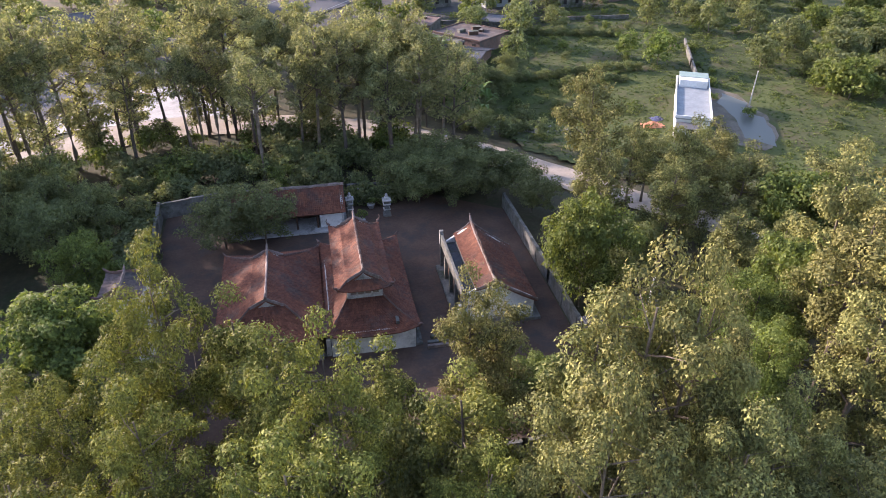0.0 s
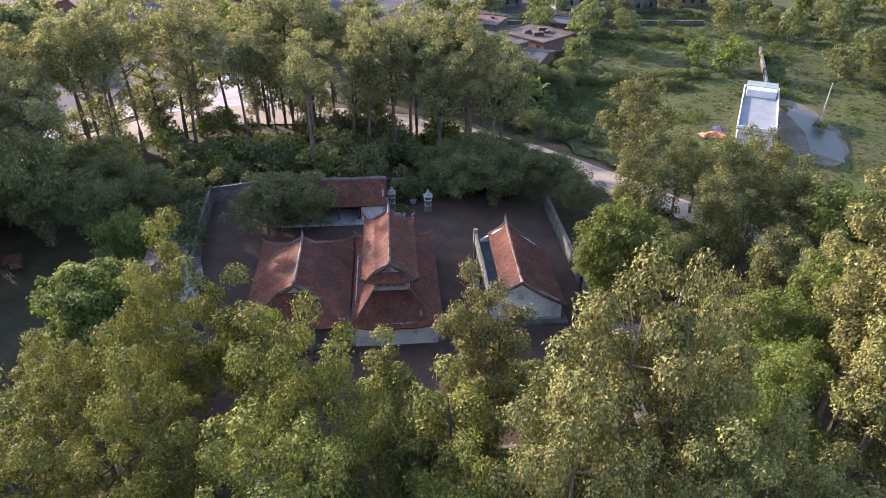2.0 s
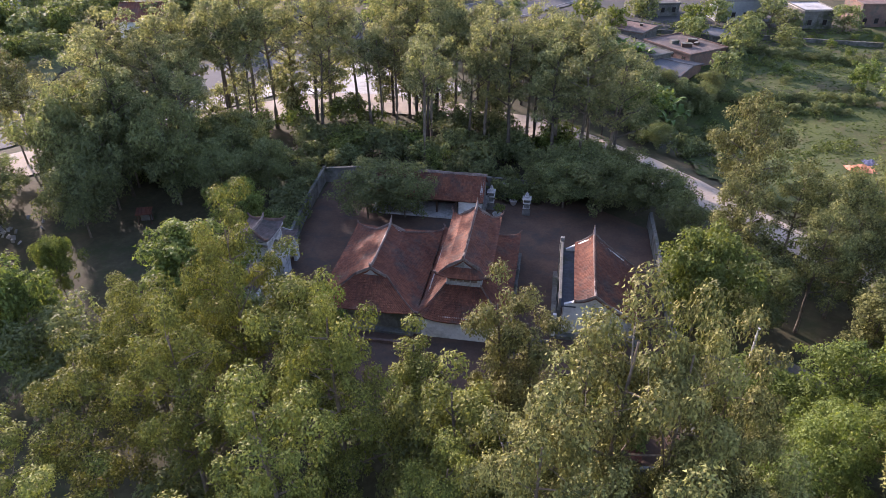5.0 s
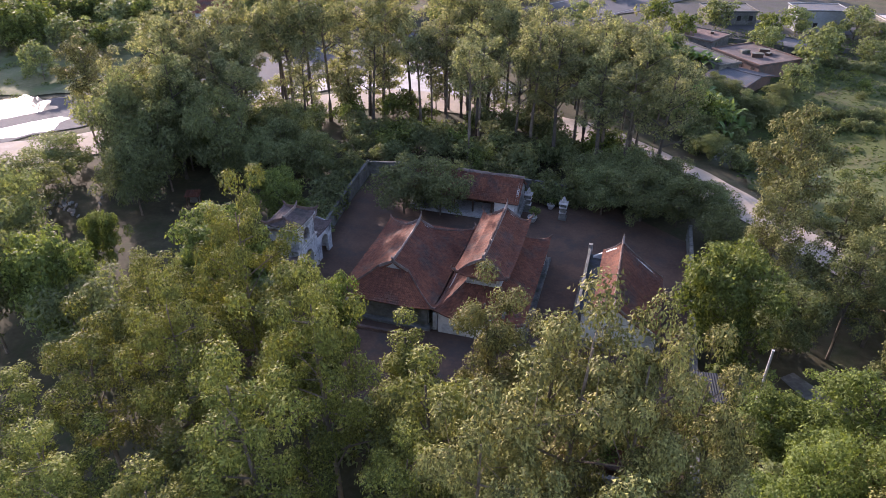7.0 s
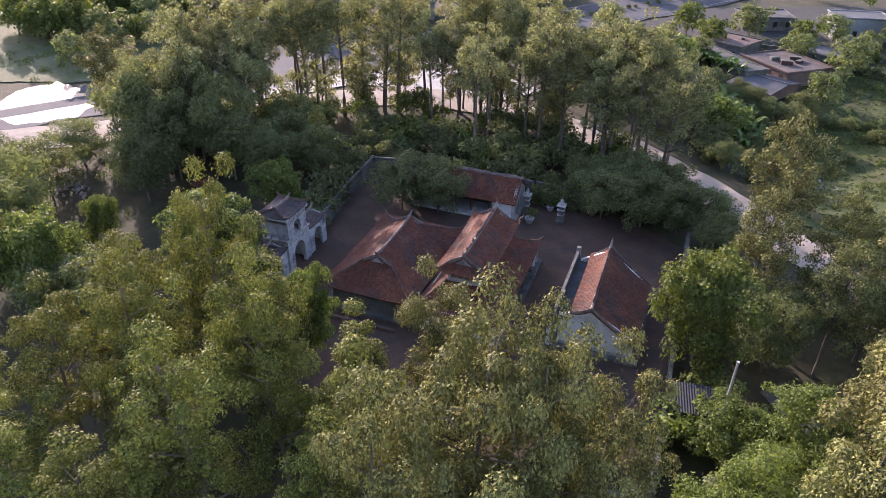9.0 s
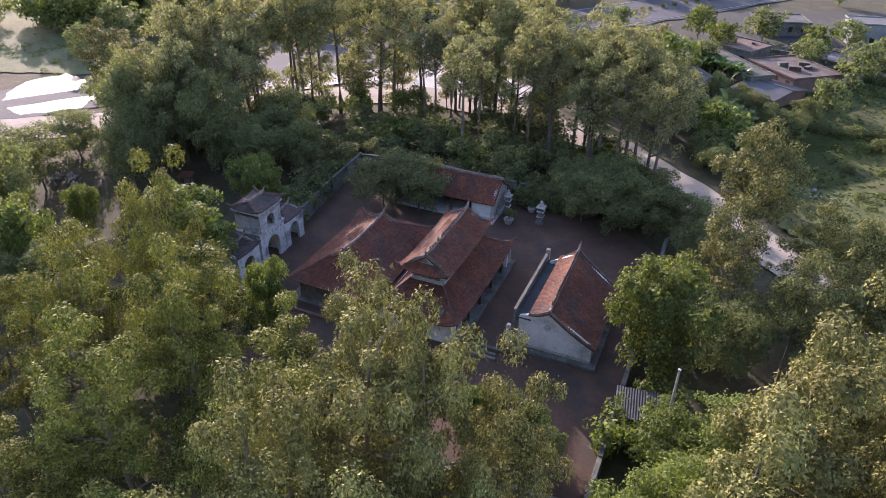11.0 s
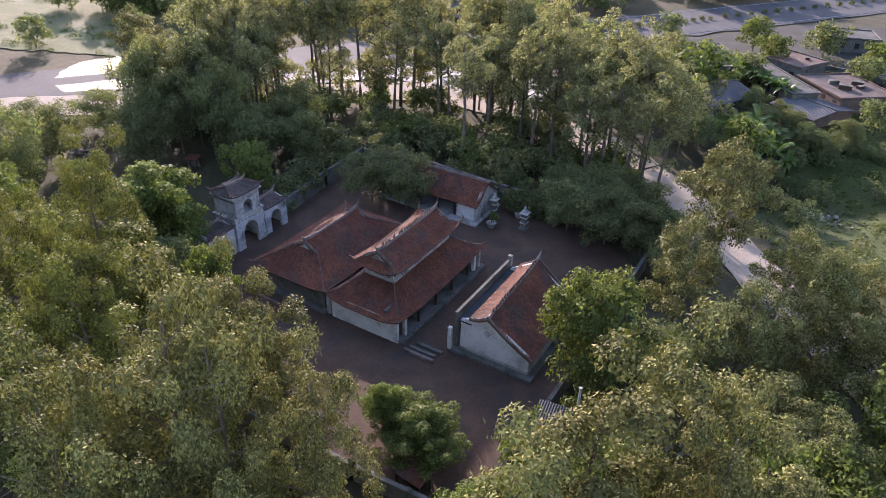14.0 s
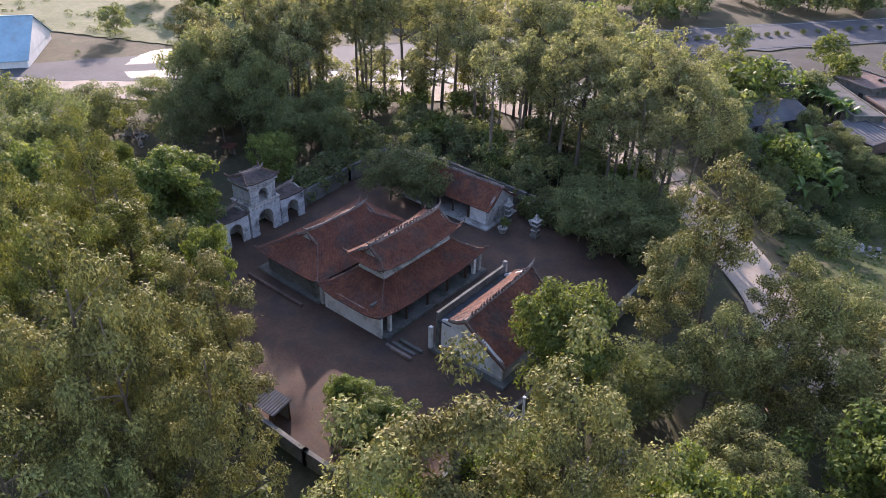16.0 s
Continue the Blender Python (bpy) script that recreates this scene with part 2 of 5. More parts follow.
def tube(bm, pts, radii, sides=6):
    """A tapered limb along points."""
    rings = []
    n = len(pts)
    for i, (p, r) in enumerate(zip(pts, radii)):
        p = Vector(p)
        d = (Vector(pts[min(i + 1, n - 1)]) - Vector(pts[max(i - 1, 0)])).normalized()
        q = d.to_track_quat("Z", "Y")
        rings.append([bm.verts.new(p + q @ Vector((r * math.cos(2 * math.pi * k / sides), r * math.sin(2 * math.pi * k / sides), 0))) for k in range(sides)])
    for a, b in zip(rings, rings[1:]):
        for k in range(sides):
            bm.faces.new((a[k], a[(k + 1) % sides], b[(k + 1) % sides], b[k]))
    bm.faces.new(rings[0][::-1])
    bm.faces.new(rings[-1])


def strip(name, line, material, z, kind_label, category):
    """A ground strip along (x, y, width) points, as a thin sheet just over the ground."""
    pts = []
    for i in range(len(line) - 1):
        p0, p1, p2, p3 = (np.array(line[max(0, min(len(line) - 1, j))], float) for j in (i - 1, i, i + 1, i + 2))
        for s in np.linspace(0, 1, 10, endpoint=False):
            pts.append(0.5 * (2 * p1 + (p2 - p0) * s + (2 * p0 - 5 * p1 + 4 * p2 - p3) * s * s + (3 * p1 - p0 - 3 * p2 + p3) * s ** 3))
    pts.append(np.array(line[-1], float))
    vs, fs = [], []
    for i, p in enumerate(pts):
        a, b = pts[max(i - 1, 0)], pts[min(i + 1, len(pts) - 1)]
        d = Vector((b[0] - a[0], b[1] - a[1], 0)).normalized()
        nrm = Vector((-d.y, d.x, 0))
        for k in range(7):
            s = k / 3 - 1
            wob = 1 + 0.16 * noise.noise((p[0] * 0.25, p[1] * 0.25, 3.0 if s < 0 else 9.0))
            hump = (1 - s * s) * 0.05 - 0.03 * math.exp(-((abs(s) - 0.42) / 0.13) ** 2)
            q = Vector((p[0], p[1], z + hump)) + nrm * (s * p[2] / 2 * wob)
            vs.append(q)
    for i in range(len(pts) - 1):
        for k in range(6):
            a = i * 7 + k
            fs.append((a, a + 1, a + 8, a + 7))
    return tagged(new(name, mesh_of(name, vs, fs, material, True)), kind_label, category, kind="structure")


def sheet(name, outline, material, z, label, category="ground", wob=0.5, seed=0):
    """A flat patch of ground with a slightly uneven rim."""
    vs = []
    n = len(outline)
    for i in range(n):
        a, b = Vector((*outline[i], 0)), Vector((*outline[(i + 1) % n], 0))
        k = max(2, int((b - a).length / 1.5))
        for j in range(k):
            p = a.lerp(b, j / k)
            p += Vector((noise.noise((p.x * 0.5, p.y * 0.5, seed)), noise.noise((p.x * 0.5, p.y * 0.5, seed + 7)), 0)) * wob
            vs.append((p.x, p.y, z))
    bm = bmesh.new()
    bm.faces.new([bm.verts.new(v) for v in vs])
    bmesh.ops.triangulate(bm, faces=bm.faces[:])
    bm.normal_update()
    if sum(f.normal.z for f in bm.faces) < 0:
        bmesh.ops.reverse_faces(bm, faces=bm.faces[:])
    return tagged(part(name, bm, material), label, category, kind="structure")


# ---- roofs ----
def slope_point(c, lift, u, v, out=0.0):
    """c: eave start, eave end, top end, top start. lift: rise of the eave at its two ends."""
    a, b, d, e = c
    p = a.lerp(b, u).lerp(e.lerp(d, u), v)
    p = p.copy()
    p.z += (lift[0] * max(0, 1 - 3.2 * u) ** 2 + lift[1] * max(0, 1 - 3.2 * (1 - u)) ** 2) * (1 - v) ** 1.6
    p.z -= 0.16 * math.sin(math.pi * v)      # the slope sags a little
    return p


def slope(parent, corners, lift=(0, 0), tw=0.21, tl=0.24, label="", seed=0, mat="tile"):
    """One tiled roof slope: a thick underlay and overlapping courses of single tiles."""
    c = [Vector(p) for p in corners]
    rnd = random.Random(seed)
    wid, top, hgt = (c[1] - c[0]).length, (c[2] - c[3]).length, ((c[3] + c[2]) / 2 - (c[0] + c[1]) / 2).length
    nrm = (c[1] - c[0]).cross(c[3] - c[0] if (c[3] - c[0]).length > 0.1 else c[2] - c[0]).normalized()
    nu, nv = max(4, int(wid / 0.6)), max(4, int(hgt / 0.5))
    bm = bmesh.new()
    grid = [[[bm.verts.new(slope_point(c, lift, i / nu, j / nv) - nrm * off) for i in range(nu + 1)] for j in range(nv + 1)] for off in (0.02, 0.13)]
    for j in range(nv):
        for i in range(nu):
            for g, flip in ((grid[0], 0), (grid[1], 1)):
                f = (g[j][i], g[j][i + 1], g[j + 1][i + 1], g[j + 1][i])
                bm.faces.new(f[::-1] if flip else f)
    for j in range(nv):
        for i, flip in ((0, 1), (nu, 0)):
            f = (grid[0][j][i], grid[0][j + 1][i], grid[1][j + 1][i], grid[1][j][i])
            bm.faces.new(f[::-1] if flip else f)
    for i in range(nu):
        for j, flip in ((0, 0), (nv, 1)):
            f = (grid[0][j][i], grid[1][j][i], grid[1][j][i + 1], grid[0][j][i + 1])
            bm.faces.new(f[::-1] if flip else f)
    bmesh.ops.remove_doubles(bm, verts=bm.verts[:], dist=0.001)
    deck = part("roof_slope", bm, M[mat], parent, label)
    vs, fs = [], []
    rows = int(hgt / tl)
    for j in range(rows):
        v0, v1 = j / rows, min(1.0, (j + 1.25) / rows)
        w = wid + (top - wid) * v0
        cols = max(1, int(w / tw))
        for i in range(cols):
            u0, u1 = i / cols, (i + 0.93) / cols
            up = 0.05 + rnd.uniform(-0.012, 0.016)
            sk = rnd.uniform(-0.012, 0.012)
            q = [slope_point(c, lift, u0, v0 + sk / hgt), slope_point(c, lift, (u0 + u1) / 2, v0 + sk / hgt), slope_point(c, lift, u1, v0 + sk / hgt),
                 slope_point(c, lift, u1, v1), slope_point(c, lift, (u0 + u1) / 2, v1), slope_point(c, lift, u0, v1)]
            n = len(vs)
            for k, (p, o) in enumerate(zip(q, (up, up + 0.028, up, 0.012, 0.03, 0.012))):
                vs.append(p + nrm * o)
            for k in (0, 1, 2):
                vs.append(q[k] - nrm * 0.01)
            fs += [(n, n + 1, n + 4, n + 5), (n + 1, n + 2, n + 3, n + 4), (n + 6, n + 7, n + 1, n), (n + 7, n + 8, n + 2, n + 1)]
    tagged(piece("tile_cover", mesh_of("tile_cover", vs, fs, M[mat]), deck), kind="stuff")
    return deck


def ridge_line(parent, a, b, lift=(0.0, 0.0), r=0.16, horns=(0, 0), name="ridge", sag=0.0):
    """A mortared ridge with cap tiles; upturned horn at its ends."""
    a, b = Vector(a), Vector(b)
    n = max(6, int((b - a).length / 0.45))
    bm = bmesh.new()
    d = (b - a).normalized()
    side = d.cross(Vector((0, 0, 1))).normalized()
    rnd = random.Random(int(abs(a.x * 31 + a.y * 17 + b.y * 7) * 10))
    rings = []
    for i in range(n + 1):
        u = i / n
        p = a.lerp(b, u)
        p.z += lift[0] * max(0, 1 - 3.5 * u) ** 2 + lift[1] * max(0, 1 - 3.5 * (1 - u)) ** 2 - sag * math.sin(math.pi * u)
        w = r * 0.72 * rnd.uniform(0.85, 1.15)
        prof = [(-w, -0.1), (-w * 0.85, 0.1), (-w * 1.1, 0.12), (-w * 0.5, 0.27), (w * 0.5, 0.27), (w * 1.1, 0.12), (w * 0.85, 0.1), (w, -0.1)]
        rings.append([bm.verts.new(p + side * x + Vector((0, 0, z * 0.8 + (rnd.uniform(-0.05, 0.06) if z > 0.2 else 0.0)))) for x, z in prof])
    for q0, q1 in zip(rings, rings[1:]):
        for k in range(8):
            bm.faces.new((q0[k], q1[k], q1[(k + 1) % 8], q0[(k + 1) % 8]))
    bm.faces.new(rings[0])
    bm.faces.new(rings[-1][::-1])
    bmesh.ops.recalc_face_normals(bm, faces=bm.faces[:])
    ob = part(name, bm, M[{"hip_ridge": "hip", "apron_ridge": "old_plaster"}.get(name, "ridge")], parent)
    for end, h, way in ((a, horns[0], -d), (b, horns[1], d)):
        if h:
            z = end + Vector((0, 0, lift[0] if end is a else lift[1]))
            hb = bmesh.new()
            tube(hb, [z - way * 0.2, z + way * 0.15 + Vector((0, 0, 0.3)), z + way * 0.28 + Vector((0, 0, 0.3 + h * 0.5)), z + way * 0.12 + Vector((0, 0, 0.3 + h))], [0.12, 0.1, 0.06, 0.02], 6)
            part("horn", hb, M["hip" if name == "hip_ridge" else "ridge"], ob)
    return ob


# ---- the ground and what is laid on it ----
def ground_sheet():
    n = 60
    xs = np.concatenate([[-2500, -900, -400], np.linspace(-220, 220, 2 * n), [400, 900, 2500]])
    ys = np.concatenate([[-2500, -900, -300], np.linspace(-80, 320, 2 * n), [500, 1000, 2600]])
    vs = [(x, y, -0.02 + (0.10 * noise.noise((x * 0.06, y * 0.06, 0)) - 0.1 if not (-25 < x < 28 and 30 < y < 82) else -0.02) + terrain(x, y)) for y in ys for x in xs]
    w = len(xs)
    fs = [(j * w + i, j * w + i + 1, (j + 1) * w + i + 1, (j + 1) * w + i) for j in range(len(ys) - 1) for i in range(w - 1)]
    return tagged(new("ground", mesh_of("ground", vs, fs, M["soil"], True)), "dark soil and leaf litter under trees", "ground", kind="structure")


ground_sheet()
def field_z(x, y):
    """Height of the meadow, with hummocks."""
    n = noise.noise((x * 0.22, y * 0.3, 2.0)) + 0.6 * noise.noise((x * 0.7, y * 0.8, 5.0))
    level = min(1.0, max(0.0, (math.hypot((x - 64) / 12.5, (y - 93) / 17) - 1) / 0.4))      # trodden flat round the white house
    return terrain(x, y) + 0.04 + 0.42 * level * max(0.0, n + 0.25)


def meadow():
    rim = [(29, 88), (36, 79), (44, 69), (56, 57), (95, 40), (150, 70), (190, 140), (170, 230), (100, 190), (60, 158), (36, 140), (30, 110)]

    def inside(x, y):
        odd = False
        for (xa, ya), (xb, yb) in zip(rim, rim[1:] + rim[:1]):
            if (ya > y) != (yb > y) and x < xa + (y - ya) * (xb - xa) / (yb - ya):
                odd = not odd
        return odd

    step, vs, fs, index = 1.2, [], [], {}

    def vert(i, j):
        if (i, j) not in index:
            x, y = 28 + i * step + 0.4 * noise.noise((i * 0.9, j * 0.9, 1)), 40 + j * step + 0.4 * noise.noise((i * 0.9, j * 0.9, 6))
            index[i, j] = len(vs)
            vs.append((x, y, field_z(x, y)))
        return index[i, j]

    for i in range(100):
        for j in range(118):
            if inside(28 + (i + 0.5) * step, 40 + (j + 0.5) * step):
                fs.append((vert(i, j), vert(i + 1, j), vert(i + 1, j + 1), vert(i, j + 1)))
    tagged(new("meadow", mesh_of("meadow", vs, fs, M["field"], True)), "rough green grass field with low weeds", "field", kind="structure")


meadow()
sheet("west_field", [(-75, 92), (-100, 82), (-150, 60), (-230, 90), (-200, 190), (-110, 170), (-86, 120)], M["dry"], 0.03, "pale green patchy grass field beyond the road", "field", 2.0, 5)
strip("road", [(-150, 30, 9), (-95, 54, 9), (-68, 68, 9), (-47, 88, 9), (-30, 103, 9), (-14, 105, 8), (2, 101, 7.5), (13, 95.3, 6.8), (25, 84.3, 6), (31, 77.6, 5.6), (37.5, 70, 5), (56, 50, 4.2), (90, 20, 4)],
      M["dirt_road"], 0.05, "pale sandy dirt road winding past the trees", "road")
sheet("forecourt", [(-60, 84), (-50, 92), (-38, 106), (-24, 109), (-10, 107), (-6, 116), (-22, 126), (-38, 128), (-52, 108)], M["concrete"], 0.045, "pale worn concrete yard beside the road", "pavement", 1.0, 9)
# no real pond: a glossy sheet added to give the road's sun glare
sheet("pond", [(-89, 81), (-86, 87), (-80, 86), (-75.5, 82.5), (-71.5, 80), (-70.5, 76.5), (-73, 72), (-76.5, 69.5), (-81, 70.5), (-86.5, 75)], M["water"], 0.09, "glossy sheet standing in for sun glare on the road", "water", 1.5, 12)
HIGHWAY = [(-160, -25), (-128, 8), (-97, 50), (-80, 75), (-60, 102), (-39, 130), (-20, 157), (1, 188), (36, 240), (76, 300)]
strip("highway", [(x, y, 14 if y < 60 else 16 if y < 110 else 20) for x, y in HIGHWAY], M["asphalt"], 0.06, "wide pale grey highway beyond the trees", "road")
for side in (-1, 1):      # worn white edge lines
    strip("lane_line", [(x + side * 0.83 * 8.6, y - side * 0.56 * 8.6, 0.18) for x, y in HIGHWAY[4:]], M["concrete"], 0.125, "worn white line along the highway", "road marking")
sheet("verge", [(-16, 142), (-5, 158), (6, 175), (22, 198), (60, 215), (75, 186), (44, 166), (22, 158), (2, 156)], M["gravel"], 0.04, "dark trodden gravel verge beside the highway", "pavement", 1.2, 31)
# the dark plaster colour stands in for tree shade on the path
strip("clearing_path", [(42, 36, 1.8), (37, 42, 2.2), (32, 47, 2.2), (29.5, 49.8, 1.6)], M["mossy"], 0.03, "grey trodden path through the clearing, coloured darker for shade", "path")


# ---- the courtyard, paved with red tiles ----
def courtyard():
    base = sheet("courtyard", [(-17.5, 33.4), (21.4, 33.4), (21.4, 70), (13, 76), (-18.5, 76)], M["paving"], 0.02, "worn red tile paving of the temple courtyard", "pavement", 0.0, 3)
    return base


courtyard()


# ---- temple halls ----
def wall_run(parent, x0, y0, x1, y1, h, material, thick=0.28, name="wall", z0=0.0):
    d = Vector((x1 - x0, y1 - y0, 0))
    m = Matrix.Translation((x0, y0, z0)) @ Matrix.Rotation(math.atan2(d.y, d.x), 4, "Z")
    return part(name, box(bmesh.new(), 0, -thick / 2, 0, d.length, thick / 2, h, 0.02, m), material, parent)


def gable(parent, x0, x1, xa, z0, z1, za, y, thick=0.22, material=None, name="gable_wall", base=None):
    """An upright wall along x with a pointed top at xa."""
    b = z0 if base is None else base
    prof = [(x0, b), (x1, b), (x1, z1), (xa, za), (x0, z0)]
    if base is None:
        prof = [(x0, z0), (x1, z1), (xa, za)]
    bm = bmesh.new()
    f = [bm.verts.new((x, y - thick / 2, z)) for x, z in prof]
    g = [bm.verts.new((x, y + thick / 2, z)) for x, z in prof]
    bm.faces.new(f)
    bm.faces.new(g[::-1])
    n = len(prof)
    for k in range(n):
        bm.faces.new((f[k], g[k], g[(k + 1) % n], f[(k + 1) % n]))
    bmesh.ops.recalc_face_normals(bm, faces=bm.faces[:])
    return part(name, bm, material or M["plaster"], parent)


def hip_gable_roof(t, x0, x1, y0, y1, ze, xr, yr0, yr1, zr, lift, seed, horns=0.25, zg=None):
    """Hip-and-gable roof, ridge along y: two long slopes, two end skirts with a small gable over each."""
    zg = zg if zg is not None else ze + (zr - ze) * 0.62      # height at which the end skirt meets the gable
    k = (zr - zg) / (zr - ze)
    gx0, gx1 = xr + (x0 - xr) * k, xr + (x1 - xr) * k
    # long slopes: lower trapezium to the gable's foot, upper rectangle to the ridge
    slope(t, [(x0, y1, ze), (x0, y0, ze), (gx0, yr0, zg), (gx0, yr1, zg)], (lift, lift), seed=seed)
    slope(t, [(gx0, yr1 + 0.12, zg), (gx0, yr0 - 0.12, zg), (xr, yr0 - 0.12, zr), (xr, yr1 + 0.12, zr)], seed=seed + 1)
    slope(t, [(x1, y0, ze), (x1, y1, ze), (gx1, yr1, zg), (gx1, yr0, zg)], (lift, lift), seed=seed + 2)
    slope(t, [(gx1, yr0 - 0.12, zg), (gx1, yr1 + 0.12, zg), (xr, yr1 + 0.12, zr), (xr, yr0 - 0.12, zr)], seed=seed + 3)
    slope(t, [(x0, y0, ze), (x1, y0, ze), (gx1, yr0, zg), (gx0, yr0, zg)], (lift, lift), seed=seed + 4)
    slope(t, [(x1, y1, ze), (x0, y1, ze), (gx0, yr1, zg), (gx1, yr1, zg)], (lift, lift), seed=seed + 5)
    gable(t, gx0 + 0.1, gx1 - 0.1, xr, zg - 0.05, zg - 0.05, zr - 0.08, yr0 + 0.05, 0.14, M["old_plaster"], "gable_pediment")
    gable(t, gx0 + 0.1, gx1 - 0.1, xr, zg - 0.05, zg - 0.05, zr - 0.08, yr1 - 0.05, 0.14, M["old_plaster"], "gable_pediment")
    ridge_line(t, (xr, yr0 - 0.15, zr), (xr, yr1 + 0.15, zr), (0.2, 0.25), 0.14, (0.3, 0.5), sag=0.05)
    for cx, cy, gx, gy in ((x0, y0, gx0, yr0), (x1, y0, gx1, yr0), (x0, y1, gx0, yr1), (x1, y1, gx1, yr1)):
        ridge_line(t, (gx, gy, zg), (cx, cy, ze), (0, lift), 0.075, (0, horns), "hip_ridge", sag=0.1)
        ridge_line(t, (gx, gy + (-0.1 if gy == yr0 else 0.1), zg), (xr, gy + (-0.1 if gy == yr0 else 0.1), zr), (0, 0), 0.07, (0, 0), "verge")


def crest(parent, a, b, step=0.42):
    """A row of small clay crockets along a ridge, some of them broken or leaning."""
    a, b = Vector(a), Vector(b)
    rnd = random.Random(int(a.x * 10))
    n = int((b - a).length / step)
    for i in range(n):
        p = a.lerp(b, (i + 0.5) / n)
        if rnd.random() < 0.12:
            continue
        h = rnd.uniform(0.16, 0.34)
        bm = bmesh.new()
        tube(bm, [(0, 0, -0.12), (0, 0.02, h * 0.5), (0, 0.12, h), (0, 0.2, h * 0.85)], [0.11, 0.09, 0.07, 0.02], 6)
        ob = part("crocket", bm, M["hip"], parent)
        ob.matrix_basis = pose(p.x, p.y, p.z, rnd.uniform(-12, 12), rnd.uniform(-12, 12), rnd.uniform(-20, 20))


def main_hall():
    t = thing("main_hall", 0, 0, 0, "two-tiered temple hall with red clay tile roofs and white walls", "temple")
    boxed("plinth", (-1.3, 46.9, 0, 7.45, 62.0, 0.3), M["mossy"], t)
    wall_run(t, -0.6, 46.9, 6.8, 46.9, 2.38, M["plaster"], z0=0.0)
    wall_run(t, -0.6, 61.4, 6.8, 61.4, 2.05, M["plaster"], z0=0.3)
    wall_run(t, 5.3, 47.04, 5.3, 61.26, 2.6, M["mossy"], z0=0.3)      # set back behind an open side porch
    for i in range(5):
        boxed("door_panel", (5.45, 48.6 + i * 2.5, 0.3, 5.53, 50.5 + i * 2.5, 2.3), M["dark_wood"], t)
    for i in range(4):
        bm = bmesh.new()
        tube(bm, [(6.75, 50.2 + i * 3.0, 0.3), (6.75, 50.2 + i * 3.0, 2.4)], [0.13, 0.12], 8)
        part("column", bm, M["dark_wood"], t)
    boxed("porch_pilaster", (6.62, 47.75, 0.3, 6.98, 48.05, 2.25), M["plaster"], t, bevel=0.02)
    boxed("porch_pilaster", (6.62, 60.2, 0.3, 6.98, 60.6, 2.25), M["plaster"], t, bevel=0.02)
    boxed("porch_kerb", (7.2, 47.2, 0.3, 7.44, 61.6, 0.4), M["mossy"], t, "worn pale porch kerb", 0.02)
    boxed("threshold", (6.5, 47.05, 0.3, 6.75, 47.7, 0.5), M["mossy"], t)
    wall_run(t, -0.46, 47.04, -0.46, 61.26, 2.2, M["old_plaster"], z0=0.3)
    # upper tier
    for a in ((1.2, 49.9, 4.3, 49.9), (1.2, 59.3, 4.3, 59.3), (1.3, 50, 1.3, 59.2), (4.2, 50, 4.2, 59.2)):
        wall_run(t, *a, 1.9, M["old_plaster"], 0.2, "clerestory_wall", 3.45)
    bm = bmesh.new()
    for i in range(4):
        box(bm, 1.5 + i * 0.66, 49.74, 4.3, 2.02 + i * 0.66, 49.79, 4.85, 0.01)
    part("clerestory_lattice", bm, M["ridge"], t)
    hip_gable_roof(t, 0.2, 5.2, 48.9, 60.3, 5.15, 2.72, 49.75, 59.4, 6.75, 0.42, 10, 0.5, zg=5.85)
    # lower tier: a skirt roof round the clerestory
    zt, ze, lift = 3.9, 2.15, 0.6
    X0, X1, Y0, Y1 = -1.0, 7.2, 46.3, 62.0
    x0, x1, y0, y1 = 1.15, 4.35, 49.8, 59.4
    slope(t, [(X0, Y0, ze), (X1, Y0, ze), (x1, y0, zt), (x0, y0, zt)], (lift, lift), seed=21)
    slope(t, [(X1, Y0, ze), (X1, Y1, ze), (x1, y1, zt), (x1, y0, zt)], (lift, lift), seed=22)
    slope(t, [(X1, Y1, ze), (X0, Y1, ze), (x0, y1, zt), (x1, y1, zt)], (lift, lift), seed=23)
    slope(t, [(X0, Y1, ze), (X0, Y0, ze), (x0, y0, zt), (x0, y1, zt)], (lift, lift), seed=24)
    for a, b in (((x0, y0, zt), (X0, Y0, ze)), ((x1, y0, zt), (X1, Y0, ze)), ((x1, y1, zt), (X1, Y1, ze)), ((x0, y1, zt), (X0, Y1, ze))):
        ridge_line(t, a, b, (0, lift), 0.08, (0, 0.15), "hip_ridge", sag=0.08)
    ridge_line(t, (x1, y0, zt), (x1, y1, zt), r=0.11, name="apron_ridge")
    ridge_line(t, (x0, y0, zt), (x1, y0, zt), r=0.11, name="apron_ridge")
    for x, y in ((-0.85, 46.75), (6.8, 61.3)):
        boxed("corner_pillar", (x - 0.2, y - 0.2, 0.3, x + 0.2, y + 0.2, 2.2), M["old_plaster"], t, bevel=0.03)
    crest(t, (2.72, 50.3, 6.95), (2.72, 58.9, 6.95))


